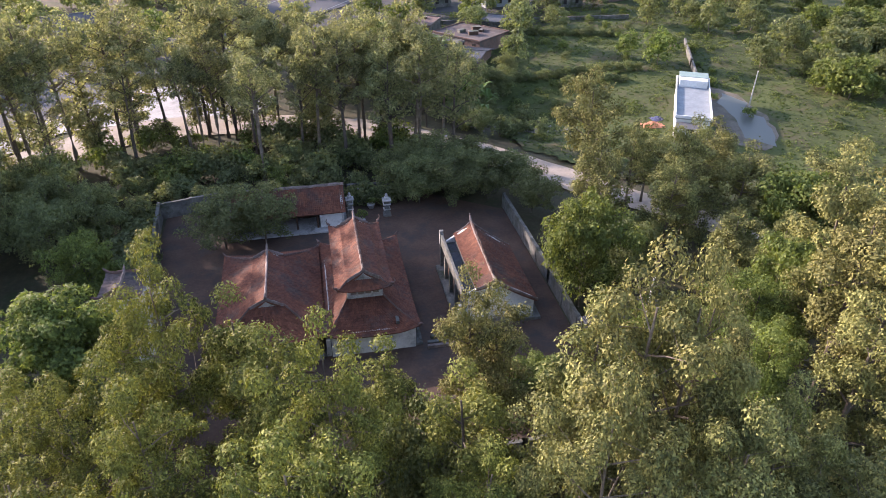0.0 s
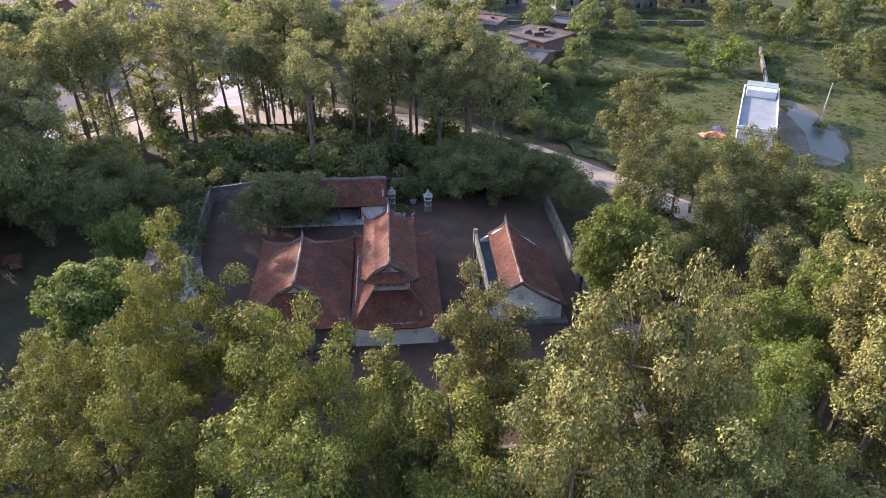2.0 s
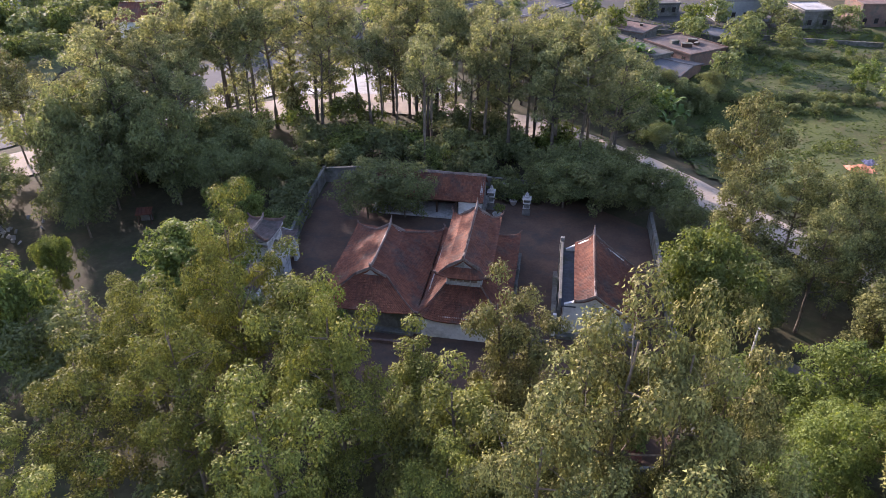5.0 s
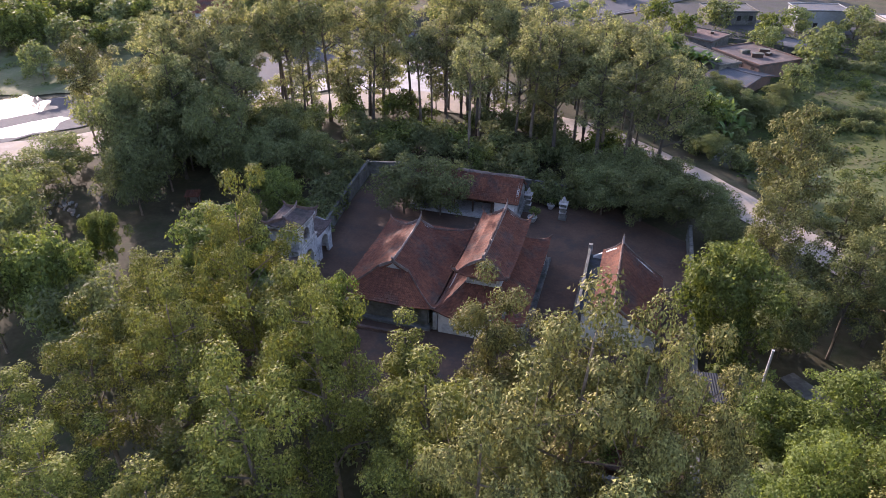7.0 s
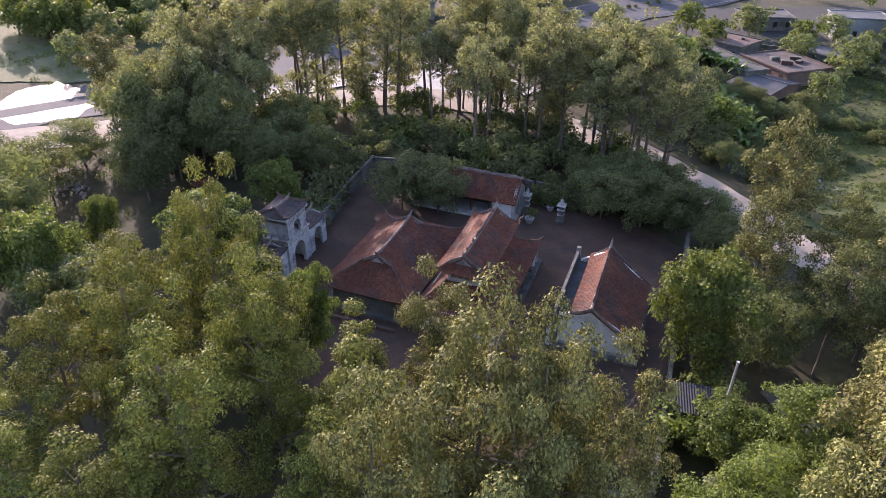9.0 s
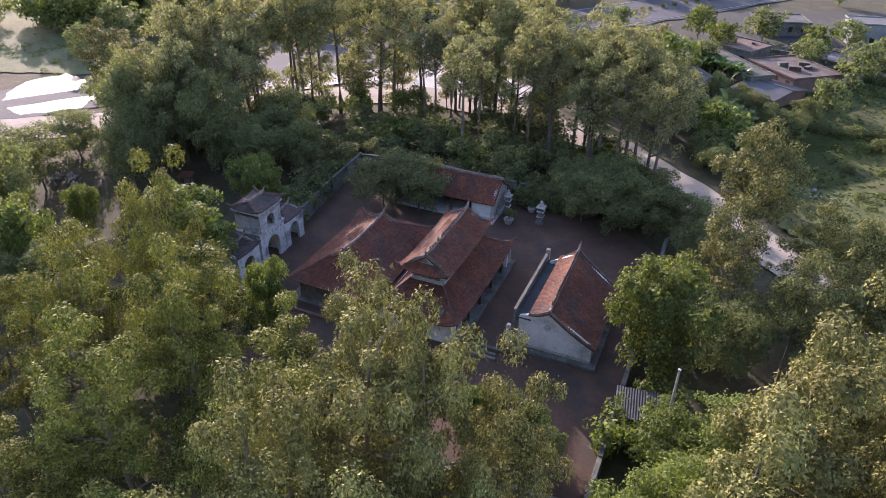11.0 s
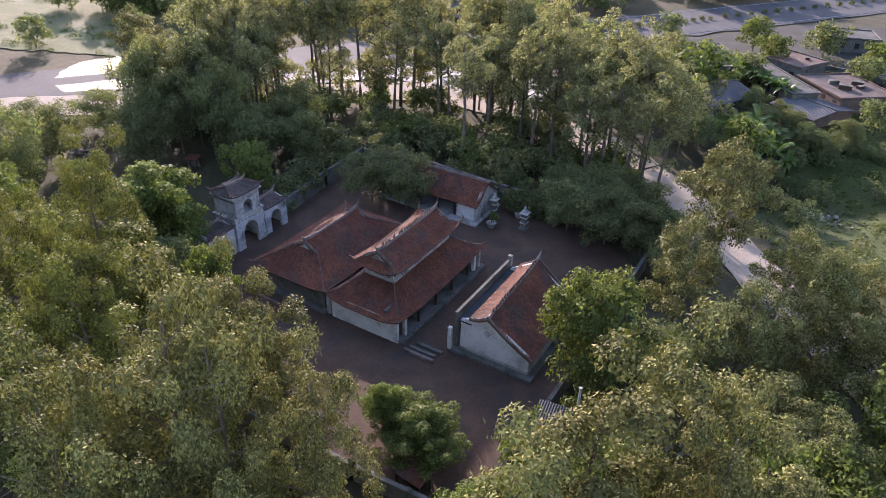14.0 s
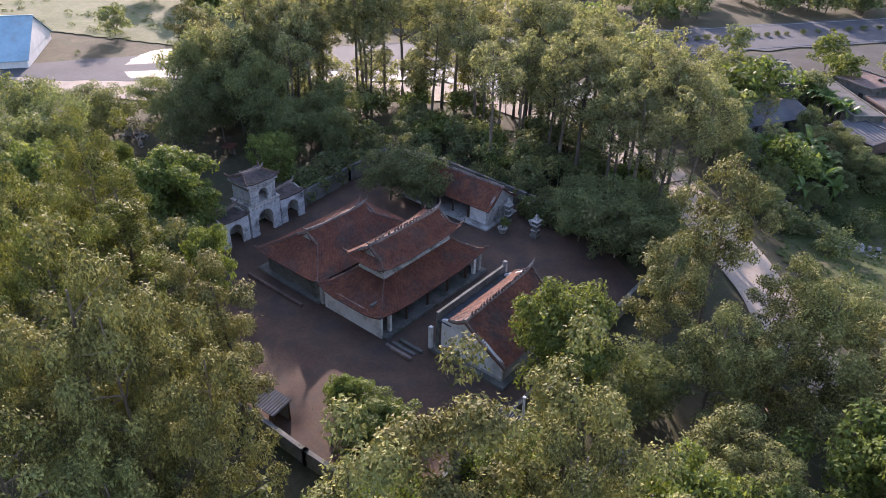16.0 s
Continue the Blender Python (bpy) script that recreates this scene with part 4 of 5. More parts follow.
for s in range(2):
    kind_of_tree("dome", 151 + s, 10, 4.2, 0.2, 30, 6, 0.85, 260, 0.25, "broad", droop=0.15, slim=0.36, hollow=0.7, cap=0.5, stray=0.1, rise=0.5, dome=0.25, wide=0.8)
for s in range(2):
    kind_of_tree("tall_broad", 55 + s, 16, 4.2, 0.3, 19, 5, 0.95, 330, 0.22, "broad", stray=0.2, droop=0.3, slim=0.32, hollow=0.65)
for s in range(2):
    kind_of_tree("deep", 61 + s, 10, 4.4, 0.15, 15, 4, 1.3, 118, 0.3, "deep", droop=0.3, slim=0.34, hollow=0.6)
for s in range(2):
    kind_of_tree("bush", 71 + s, 3.0, 2.0, 0.05, 9, 2, 0.8, 64, 0.34, "deep", droop=0.2, slim=0.36, hollow=0.6)
for s in range(2):
    kind_of_tree("shrub", 81 + s, 3.0, 1.9, 0.05, 9, 2, 0.75, 68, 0.34, "broad", droop=0.2, slim=0.36, hollow=0.6)
for s in range(2):
    kind_of_tree("far", 91 + s, 8.0, 3.6, 0.12, 11, 3, 1.2, 30, 0.62, "deep", droop=0.2, slim=0.36, hollow=0.6)
for s in range(2):
    kind_of_tree("far_light", 95 + s, 8.0, 3.6, 0.12, 11, 3, 1.2, 30, 0.62, "broad", droop=0.2, slim=0.36, hollow=0.6)

WORDS = {"tall_broad": ("tree", "tall bright green tree with a thick leafy crown", "tree", "broad-leaved trees"),
         "slender": ("tree", "tall slender olive-green tree with a narrow crown", "tree", "tall trees round the temple"),
         "slender_green": ("tree", "tall slender green tree with a narrow leafy crown", "tree", "tall trees round the temple"),
         "open": ("tree", "tall olive-green tree with an open crown on a bare trunk", "tree", "tall trees round the temple"),
         "dome": ("tree", "round green tree with a dense domed crown", "tree", "broad-leaved trees"),
         "sapling": ("tree", "young slender roadside tree with a loose narrow crown", "tree", "roadside trees"),
         "green": ("tree", "tall green tree with a billowing crown of fine leaves", "tree", "tall trees round the temple"),
         "euc_field": ("tree", "olive-green tree with a loose crown at the edge of the field", "tree", "tall trees round the temple"),
         "euc": ("tree", "tall olive-green tree with fine drooping leaves and pale bark", "tree", "tall trees round the temple"),
         "row": ("tree", "tall slender roadside tree with a bare trunk and thin crown", "tree", "roadside trees"),
         "broad": ("tree", "bright green broad-leaved tree with a dense crown", "tree", "broad-leaved trees"),
         "deep": ("tree", "dark green shade tree with a dense low crown", "tree", "dark shade trees"),
         "bush": ("bush", "dark green dense bush growing on the ground", "bush", "bushes"),
         "far": ("tree", "small dark green tree at the edge of the field", "tree", "field trees"),
         "far_light": ("tree", "small light green tree at the edge of the field", "tree", "field trees"),
         "shrub": ("bush", "bright green leafy bush growing on the ground", "bush", "bushes")}
tree_rnd = random.Random(5)


def plant(key, x, y, H, R=None, pick=None, turn=None):
    opts = KINDS[key]
    trunk, crown, h0, r0 = opts[tree_rnd.randrange(len(opts)) if pick is None else pick % len(opts)]
    name, label, cat, group = WORDS[key]
    sz = H / h0
    sr = (R / r0 / 1.15) if R else sz * tree_rnd.uniform(0.9, 1.1)
    t = thing(name, x, y, -0.1, label, cat, group)
    t.matrix_basis = Matrix.LocRotScale((x, y, terrain(x, y) - 0.1), Euler((0, 0, radians(tree_rnd.uniform(0, 360) if turn is None else turn))), (sr, sr, sz))
    piece("trunk", trunk, t)
    piece("crown", crown, t)
    return t


def woods(name, rows, label):
    """Far trees that stand too thick to be told apart, as one mesh a kind."""
    t = thing(name, 0, 0, 0, label, "trees", kind="stuff")
    parts = collections.defaultdict(list)
    for key, x, y, H in rows:
        trunk, crown, h0, r0 = KINDS[key][tree_rnd.randrange(len(KINDS[key]))]
        a, sz = tree_rnd.uniform(0, 6.28), H / h0
        for kind, me in (("trunks", trunk), (key, crown)):
            me.calc_loop_triangles()
            v = np.empty(len(me.vertices) * 3, dtype=np.float32)
            me.vertices.foreach_get("co", v)
            v = v.reshape(-1, 3) * sz
            c, s = math.cos(a), math.sin(a)
            v = np.stack([v[:, 0] * c - v[:, 1] * s + x, v[:, 0] * s + v[:, 1] * c + y, v[:, 2] - 0.1], 1)
            parts[kind].append((v, me))
    for kind, pairs in parts.items():
        vs, fi, base = [], [], 0
        for v, me in pairs:
            tri = np.empty(len(me.loop_triangles) * 3, dtype=np.int32)
            me.loop_triangles.foreach_get("vertices", tri)
            vs.append(v)
            fi.append(tri + base)
            base += len(v)
        fi, n = np.concatenate(fi), sum(len(q) for q in fi) // 3
        me = bpy.data.meshes.new("crowns")
        me.vertices.add(base)
        me.vertices.foreach_set("co", np.concatenate(vs).ravel())
        me.loops.add(n * 3)
        me.loops.foreach_set("vertex_index", fi)
        me.polygons.add(n)
        me.polygons.foreach_set("loop_start", np.arange(0, n * 3, 3, dtype=np.int32))
        me.update(calc_edges=True)
        me.materials.append(pairs[0][1].materials[0])
        piece("trunks" if kind == "trunks" else "crowns", me, t)


# trees south of the temple: x, y, height, crown radius
for row in ((13.1, 20.6, 26.0, 4.6), (15.8, 21.4, 25.4, 3.5), (18.4, 24.0, 22.6, 3.3), (11.0, 23.0, 22.3, 3.0), (10.2, 16.4, 23.4, 3.8), (5.7, 24.2, 18.2, 2.7), (7.8, 30.3, 20.0, 2.2), (9.7, 30.8, 18.2, 2.4), (21.5, 20.8, 15.5, 3.2), (5.5, 19.5, 17.5, 3.4),
            (15.5, 16.0, 21.5, 4.0), (22, 15, 18.5, 4.2), (19.5, 18.5, 20, 3.2), (-0.4, 25.2, 21.7, 3.7), (3.0, 29.5, 15.5, 2.4), (-9.6, 31.8, 21.8, 3.6), (-13.2, 34.8, 16.5, 3.1), (-6.6, 32.4, 18.5, 2.7), (-2.5, 20.5, 20, 4.3), (-9.3, 24, 19.5, 3.8), (-4.3, 28.3, 19.0, 2.8),
            (-15.5, 23, 17, 3.8), (-5.0, 15, 15.5, 4.2), (-12, 17, 15, 4.2), (2.5, 14.5, 15, 3.8), (-17.8, 32.8, 14.6, 3.3), (-14.4, 29.0, 17.0, 3.2), (-21, 20, 15, 4.2),
            (28.2, 23.4, 23.6, 2.7), (29.9, 27.6, 24.6, 3.0), (32.8, 31.8, 24.0, 2.8), (34.6, 29.2, 23.9, 3.4), (36.0, 24.0, 22.5, 4.2), (31.5, 20.5, 21.5, 3.8), (37.0, 32.5, 19.0, 2.8), (40, 29, 20, 4.2), (47, 34, 17, 4.6), (47, 42, 14, 3.8),
            (27.4, 58.0, 14.6, 3.5), (33.2, 53.2, 13.6, 3.2), (42.6, 55.5, 13.5, 3.8), (38.2, 59.5, 15.0, 3.4), (36.2, 47.1, 11.0, 3.2),
            (39.2, 44.0, 12.0, 3.6), (36.5, 56.0, 12.0, 3.2), (43, 63, 13, 3.8), (50, 52, 14, 4.2), (34.5, 65, 12.4, 3.2), (47, 48, 13, 4.0)):
    plant("euc_field" if row[1] > 47 or row[1] < 14.5 else ("slender" if row[3] < 3.05 else "euc") if row[0] > 6 else "slender_green" if row[3] < 3.05 else "green", *row)
for row in ((23.2, 49.6, 11.8, 4.0), (36.5, 38.7, 12.4, 3.6), (40, 41, 11, 4.0), (45, 50, 12, 4.5), (26.3, 39.4, 6.5, 3.0), (-22.6, 58.7, 8.1, 2.8), (-30.2, 34.5, 11.8, 4.0), (-7, 39.2, 9.6, 2.4), (-35.6, 46.2, 7.2, 2.0), (30.5, 38.0, 5.4, 3.0)):
    plant("broad", *row)
for row in ((28.9, 64.0, 19.3, 4.0), (38.5, 68.5, 9.4, 3.2), (-57.5, 72.5, 16.5, 4.0)):
    plant("open", *row)
for row in ((-19.9, 44.4, 11.1, 4.9), (15.6, 37.2, 5.0, 3.1), (12.2, 37.6, 5.2, 1.9)):
    plant("dome", *row)
for row in ((4, 27, 12, 3.2), (7, 23.5, 12, 3.0), (-11, 67, 6.8, 4.2), (-6.8, 68, 6.6, 3.4), (-24.0, 70, 7.5, 3.4), (-29, 71.5, 8.0, 3.6), (-42, 70, 14, 4.6), (-46, 64.5, 14, 4.8), (-34.4, 66.5, 12.5, 4.4), (-40.6, 57.5, 9.5, 4.2), (-41, 64, 11.5, 4.4), (-29.2, 66, 8.5, 3.6), (-30.5, 77, 8.5, 3.8),
            (-50, 70, 10, 4.4), (-55, 62, 6.5, 4.0), (-62, 56, 5.5, 3.6), (-51, 53, 8.0, 4.4), (-45, 44, 11, 4.4), (-40, 38, 11, 4.4), (-36, 33, 12, 4.6), (-52, 42, 12, 5), (-48, 76, 13, 4.4),
            (11.6, 73.6, 6.2, 3.6), (16.2, 73.4, 6.8, 4.0), (20.2, 73.2, 6.2, 3.4), (9.6, 77.2, 6.0, 3.6), (14.2, 77.5, 7.0, 4.0), (19.0, 77.6, 6.4, 3.6), (23.8, 74.2, 5.5, 3.0), (24.4, 68.6, 5.5, 3.0),
            (29, 52, 7.5, 3.6), (26, 30, 8, 3.8), (2, 34, 4.5, 2.2), (-14, 38, 8, 3.6), (-24, 33, 10, 4.4)):
    plant("deep", *row)
for row in ((22.6, 40.6, 3.4), (25.6, 42.6, 3.0), (27.4, 40.4, 3.6), (24.2, 46.6, 3.2), (29.5, 41.5, 3.2)):
    plant("shrub", *row)
for row in ((25.6, 27.6, 14.5, 3.4), (30.3, 34.2, 13, 3.8)):
    plant("tall_broad", *row)
# the rows along the road
row_rnd = random.Random(21)
LINE = [(-60, 72), (-50, 77), (-41, 82.5), (-35, 90), (-26, 97.5), (-15, 100), (-3.4, 96.5), (4, 94.5), (11, 91.5), (15.3, 87.8)]
for step, off, hh in ((3.3, 0.0, 21.5), (5.6, 7.0, 19.0), (6.0, 13.5, 17.0)):
    for (xa, ya), (xb, yb) in zip(LINE, LINE[1:]):
        L = math.hypot(xb - xa, yb - ya)
        nx, ny = (yb - ya) / L, -(xb - xa) / L
        for i in range(max(1, round(L / step))):
            s = (i + 0.5) / max(1, round(L / step))
            x, y = xa + (xb - xa) * s + nx * off + row_rnd.uniform(-1.2, 1.2), ya + (yb - ya) * s + ny * off + row_rnd.uniform(-1.2, 1.2)
            if x < -51 or off > 10 and x > -40 or off > 5 and -38 < x < -16:
                continue
            plant("row", x, y, hh * row_rnd.uniform(0.86, 1.07))
for row in ((-33, 86, 15), (-24, 90, 17), (-17, 92, 18), (-8.5, 92, 17), (9.6, 83.0, 17.5), (17.3, 80.2, 18.0), (-7.0, 82.0, 19.5), (0.2, 87.8, 20.6), (10.0, 88.0, 19.8), (17.4, 88.6, 17.2), (14.5, 90.4, 17.6), (6.0, 91.0, 19.0), (13.2, 82.6, 17.5), (-6, 111, 17), (4, 109, 16), (12, 104, 15), (-16, 113, 17), (-30, 113, 15), (9, 114, 14), (-11, 119, 16), (17, 99, 12)):
    plant("row", *row)
for row in ((20, 113, 7), (17, 119, 8), (-35.8, 73, 17), (-38.8, 76.2, 18), (-39.8, 79.5, 19), (-41, 83, 19), (-44.3, 85.2, 19), (-37.2, 88.6, 20)):
    plant("row", *row)
# younger trees standing among the roadside trunks
for (xa, ya), (xb, yb) in zip(LINE, LINE[1:]):
    for k in range(3 if xa < 3 else 0):
        s, o = row_rnd.random(), row_rnd.uniform(-4.5, 2.5)
        plant("sapling", xa + (xb - xa) * s + row_rnd.uniform(-1, 1), ya + (yb - ya) * s - o, row_rnd.uniform(6.5, 11))
# undergrowth
und = random.Random(8)
for i in range(9):      # inside the back wall
    plant("bush", 3.6 + i * 0.75, 75.2 - 0.3 * (i % 3), und.uniform(1.6, 2.6))
for i in range(22):      # along the back and west walls, on both sides
    s = i / 21
    x, y = (-20 + s * 40, 78.3 + 0.6 * math.sin(i)) if i % 2 else (-21.6 + s * 2.6, 76 - s * 17)
    plant("bush", x, y, und.uniform(2.0, 3.4))
for (xa, ya), (xb, yb) in zip(LINE, LINE[1:]):      # weeds and bushes along the inner edge of the road
    for k in range(6):
        s = und.random()
        o = und.uniform(-1.5, 5)
        plant("shrub" if und.random() < 0.5 else "bush", xa + (xb - xa) * s + o * 0.4, ya + (yb - ya) * s - o, und.uniform(1.4, 3.8))
for i in range(46):
    x = -24 + i * 0.98 + und.uniform(-0.6, 0.6)
    y = 79.5 + und.uniform(0, 9) * (1 if x < 8 else 0.5) - max(0, x - 14) * 0.55
    plant("bush" if und.random() < 0.75 else "shrub", x, y, und.uniform(2.0, 3.8))
for i in range(56):
    x, y, h = und.uniform(-62, -20), und.uniform(36, 90), und.uniform(2, 4)
    if not (-46 < x < -22.5 and 46 < y < 69):      # a shaded clearing west of the gate
        plant("bush", x, y, h)
for i in range(28):
    x, y = und.uniform(-18, 44), und.uniform(19, 32)
    plant("bush", x, y, und.uniform(2, 4.5))
for i in range(20):
    x, y, h = und.uniform(23.5, 46), und.uniform(36, 66), und.uniform(1.6, 3)
    if not (22 < x < 37 and 41.5 < y < 50):      # a clearing beside the path
        plant("bush", x, y, h)


# ---- beyond: fields, white house, village ----
def flat_house(name, x, y, w, d, h, turn, wall, roof, label, floors=1, parapet=0.5):
    t = thing(name, x, y, 0, label, "house", "village houses", turn=turn)
    boxed("wall", (-w / 2, -d / 2, 0, w / 2, d / 2, h), M[wall], t)
    boxed("roof", (-w / 2 - 0.25, -d / 2 - 0.25, h, w / 2 + 0.25, d / 2 + 0.25, h + 0.18), M[roof], t)
    if parapet:
        for a in ((-w / 2 - 0.25, -d / 2 - 0.25, w / 2 + 0.25, -d / 2 - 0.08), (-w / 2 - 0.25, d / 2 + 0.08, w / 2 + 0.25, d / 2 + 0.25),
                  (-w / 2 - 0.25, -d / 2 - 0.08, -w / 2 - 0.08, d / 2 + 0.08), (w / 2 + 0.08, -d / 2 - 0.08, w / 2 + 0.25, d / 2 + 0.08)):
            boxed("parapet", (a[0], a[1], h + 0.18, a[2], a[3], h + 0.18 + parapet), M[wall], t, bevel=0.02)
    for f in range(floors):
        z = f * h / floors
        n = max(1, int(w / 2.6))
        for i in range(n):
            cx = -w / 2 + (i + 0.5) * w / n
            win = boxed("window", (cx - 0.45, -d / 2 - 0.05, z + 0.95, cx + 0.45, -d / 2 + 0.02, z + 2.05), M["dark"], t, bevel=0.01)
            boxed("window_frame", (cx - 0.52, -d / 2 - 0.08, z + 0.85, cx + 0.52, -d / 2 - 0.02, z + 0.95), M["slab"], win, bevel=0.01)
    return t


def pitched_house(name, x, y, w, d, h, rise, turn, wall, roof, label):
    """Ridge along local x."""
    t = thing(name, x, y, 0, label, "house", "village houses", turn=turn)
    boxed("wall", (-w / 2, -d / 2, 0, w / 2, d / 2, h), M[wall], t)
    for sgn in (-1, 1):
        bm = bmesh.new()
        e, n = d / 2 + 0.5, 48
        rows = []
        for i in range(n + 1):        # one ribbed sheet down the slope
            x, dz = -w / 2 - 0.4 + (w + 0.8) * i / n, 0.06 * (i % 2)
            rows.append([bm.verts.new(v) for v in ((x, sgn * e, h - 0.15 + dz), (x, 0, h + rise + dz), (x, 0, h + rise - 0.1), (x, sgn * e, h - 0.25))])
        for a, b in zip(rows, rows[1:]):
            for k in range(4):
                bm.faces.new((a[k], a[(k + 1) % 4], b[(k + 1) % 4], b[k]))
        bm.faces.new(rows[0]), bm.faces.new(rows[-1][::-1])
        bmesh.ops.recalc_face_normals(bm, faces=bm.faces[:])
        part("roof_slope", bm, M[roof], t)
    for sx in (-1, 1):
        bm = bmesh.new()
        q = [(-d / 2, h), (d / 2, h), (0, h + rise - 0.05)]
        a = [bm.verts.new((sx * w / 2 - 0.1, yy, z)) for yy, z in q]
        b = [bm.verts.new((sx * w / 2 + 0.1, yy, z)) for yy, z in q]
        bm.faces.new(a), bm.faces.new(b)
        for k in range(3):
            bm.faces.new((a[k], a[(k + 1) % 3], b[(k + 1) % 3], b[k]))
        bmesh.ops.recalc_face_normals(bm, faces=bm.faces[:])
        part("gable_wall", bm, M[wall], t)
    boxed("ridge_cap", (-w / 2 - 0.4, -0.15, h + rise + 0.02, w / 2 + 0.4, 0.15, h + rise + 0.16), M[roof], t)
    n = max(2, int(w / 3)) if h > 2 else 0
    for i in range(n):
        cx = -w / 2 + (i + 0.5) * w / n
        boxed("window", (cx - 0.5, -d / 2 - 0.05, 0.9, cx + 0.5, -d / 2 + 0.02, 2.0), M["dark"], t, bevel=0.01)
    return t


wh = flat_house("white_house", 58.9, 94.2, 4.8, 19, 3.0, -28, "white_paint", "roof_coat", "narrow white one-storey house with a flat pale blue-grey roof", 1, 0.4)
boxed("raised_roof", (-2.2, 4.9, 3.18, 2.2, 9.3, 4.35), M["white_paint"], wh, "white raised end of the roof")
boxed("sheet_roof", (-2.32, 6.6, 4.35, 2.32, 9.45, 4.42), M["green_sheet"], wh, "pale green sheet over the raised end")
boxed("porch_roof", (-2.4, -12.4, 2.5, 1.2, -9.8, 2.62), M["grey_sheet"], wh, "grey porch roof sheet")
for px in (-2.2, 1.0):
    boxed("porch_post", (px - 0.06, -12.2, 0, px + 0.06, -12.08, 2.5), M["pole"], wh)
# orange sheets lying beside it
tarp = thing("tarpaulin", 51.4, 92.0, field_z(51.4, 92.0) + 0.1, "crumpled orange tarpaulin heaped on the ground", "tarpaulin")
bm = bmesh.new()
bmesh.ops.create_grid(bm, x_segments=16, y_segments=10, size=1)
for v in bm.verts:
    v.co = Vector((v.co.x * 1.9, v.co.y * 1.2, 0.25 + 0.75 * max(0, 1 - v.co.length) + 0.25 * noise.noise(v.co * 2.5)))
part("sheet", bm, M["orange"], tarp)
heap_of = thing("plastic_sheet", 53.6, 94.6, field_z(53.6, 94.6) + 0.05, "crumpled blue plastic sheet heaped beside the house", "plastic sheet")
bm = bmesh.new()
bmesh.ops.create_grid(bm, x_segments=12, y_segments=10, size=1)
for v in bm.verts:
    v.co = Vector((v.co.x * 1.0, v.co.y * 1.1, 0.2 + 0.5 * max(0, 1 - v.co.length) + 0.2 * noise.noise(v.co * 3.1)))
part("sheet", bm, M["blue_plastic"], heap_of)
sheet("yard", [(59, 83), (63, 79), (68, 84), (71, 92), (72, 102), (69, 108), (64, 104), (62, 95)], M["earth"], 0.1, "bare trodden earth beside the white house", "ground", 0.8, 22)
sheet("pool", [(62.5, 84), (65, 80.5), (68, 85), (69.8, 91), (68, 94), (71.5, 97.5), (70, 103), (66.5, 99), (65.5, 92)], M["water"], 0.13, "still muddy pool beside the house", "water", 0.6, 21)
boundary_wall("wall_field", [(66, 104), (72, 118), (78, 132)], 1.4, "low pale garden wall running into the field")


def pole(x, y, h, lean, label):
    t = thing("pole", x, y, 0, label, "pole", turn=0)
    bm = bmesh.new()
    tube(bm, [(0, 0, -0.1), (lean[0] * 0.5, lean[1] * 0.5, h / 2), (lean[0], lean[1], h)], [0.13, 0.11, 0.08], 8)
    part("shaft", bm, M["pole"], t)
    boxed("cap", (lean[0] - 0.1, lean[1] - 0.1, h, lean[0] + 0.1, lean[1] + 0.1, h + 0.06), M["pole"], t, bevel=0.01)


pole(70.5, 96, 6.0, (0.2, 0.1), "grey concrete utility pole in the yard")
pole(25.4, 41.0, 9.0, (-0.1, -0.2), "weathered grey pole beside the path")
# a low open shed by the path
shed = thing("shed", 23.7, 43.6, 0, "low lean-to shed with a grey corrugated roof", "shed", turn=8)
bm = bmesh.new()
rows = []
for i in range(45):
    x, dz = -2.2 + i * 0.1, 0.04 * (i % 2)
    rows.append([bm.verts.new(v) for v in ((x, -1.5, 2.33 + dz), (x, 1.5, 2.67 + dz), (x, 1.5, 2.63), (x, -1.5, 2.29))])
for a, b in zip(rows, rows[1:]):
    for k in range(4):
        bm.faces.new((a[k], a[(k + 1) % 4], b[(k + 1) % 4], b[k]))
bm.faces.new(rows[0]), bm.faces.new(rows[-1][::-1])
bmesh.ops.recalc_face_normals(bm, faces=bm.faces[:])
part("roof", bm, M["old_sheet"], shed)
for px, py in ((-2.1, -1.2), (2.1, -1.2), (-2.1, 1.2), (2.1, 1.2)):
    boxed("post", (px - 0.06, py - 0.06, 0, px + 0.06, py + 0.06, 2.46 + 0.113 * py), M["dark_wood"], shed)
boxed("side_board", (-2.1, -1.16, 0.1, 2.1, -1.1, 1.7), M["mossy"], shed, "grey corrugated side sheet")

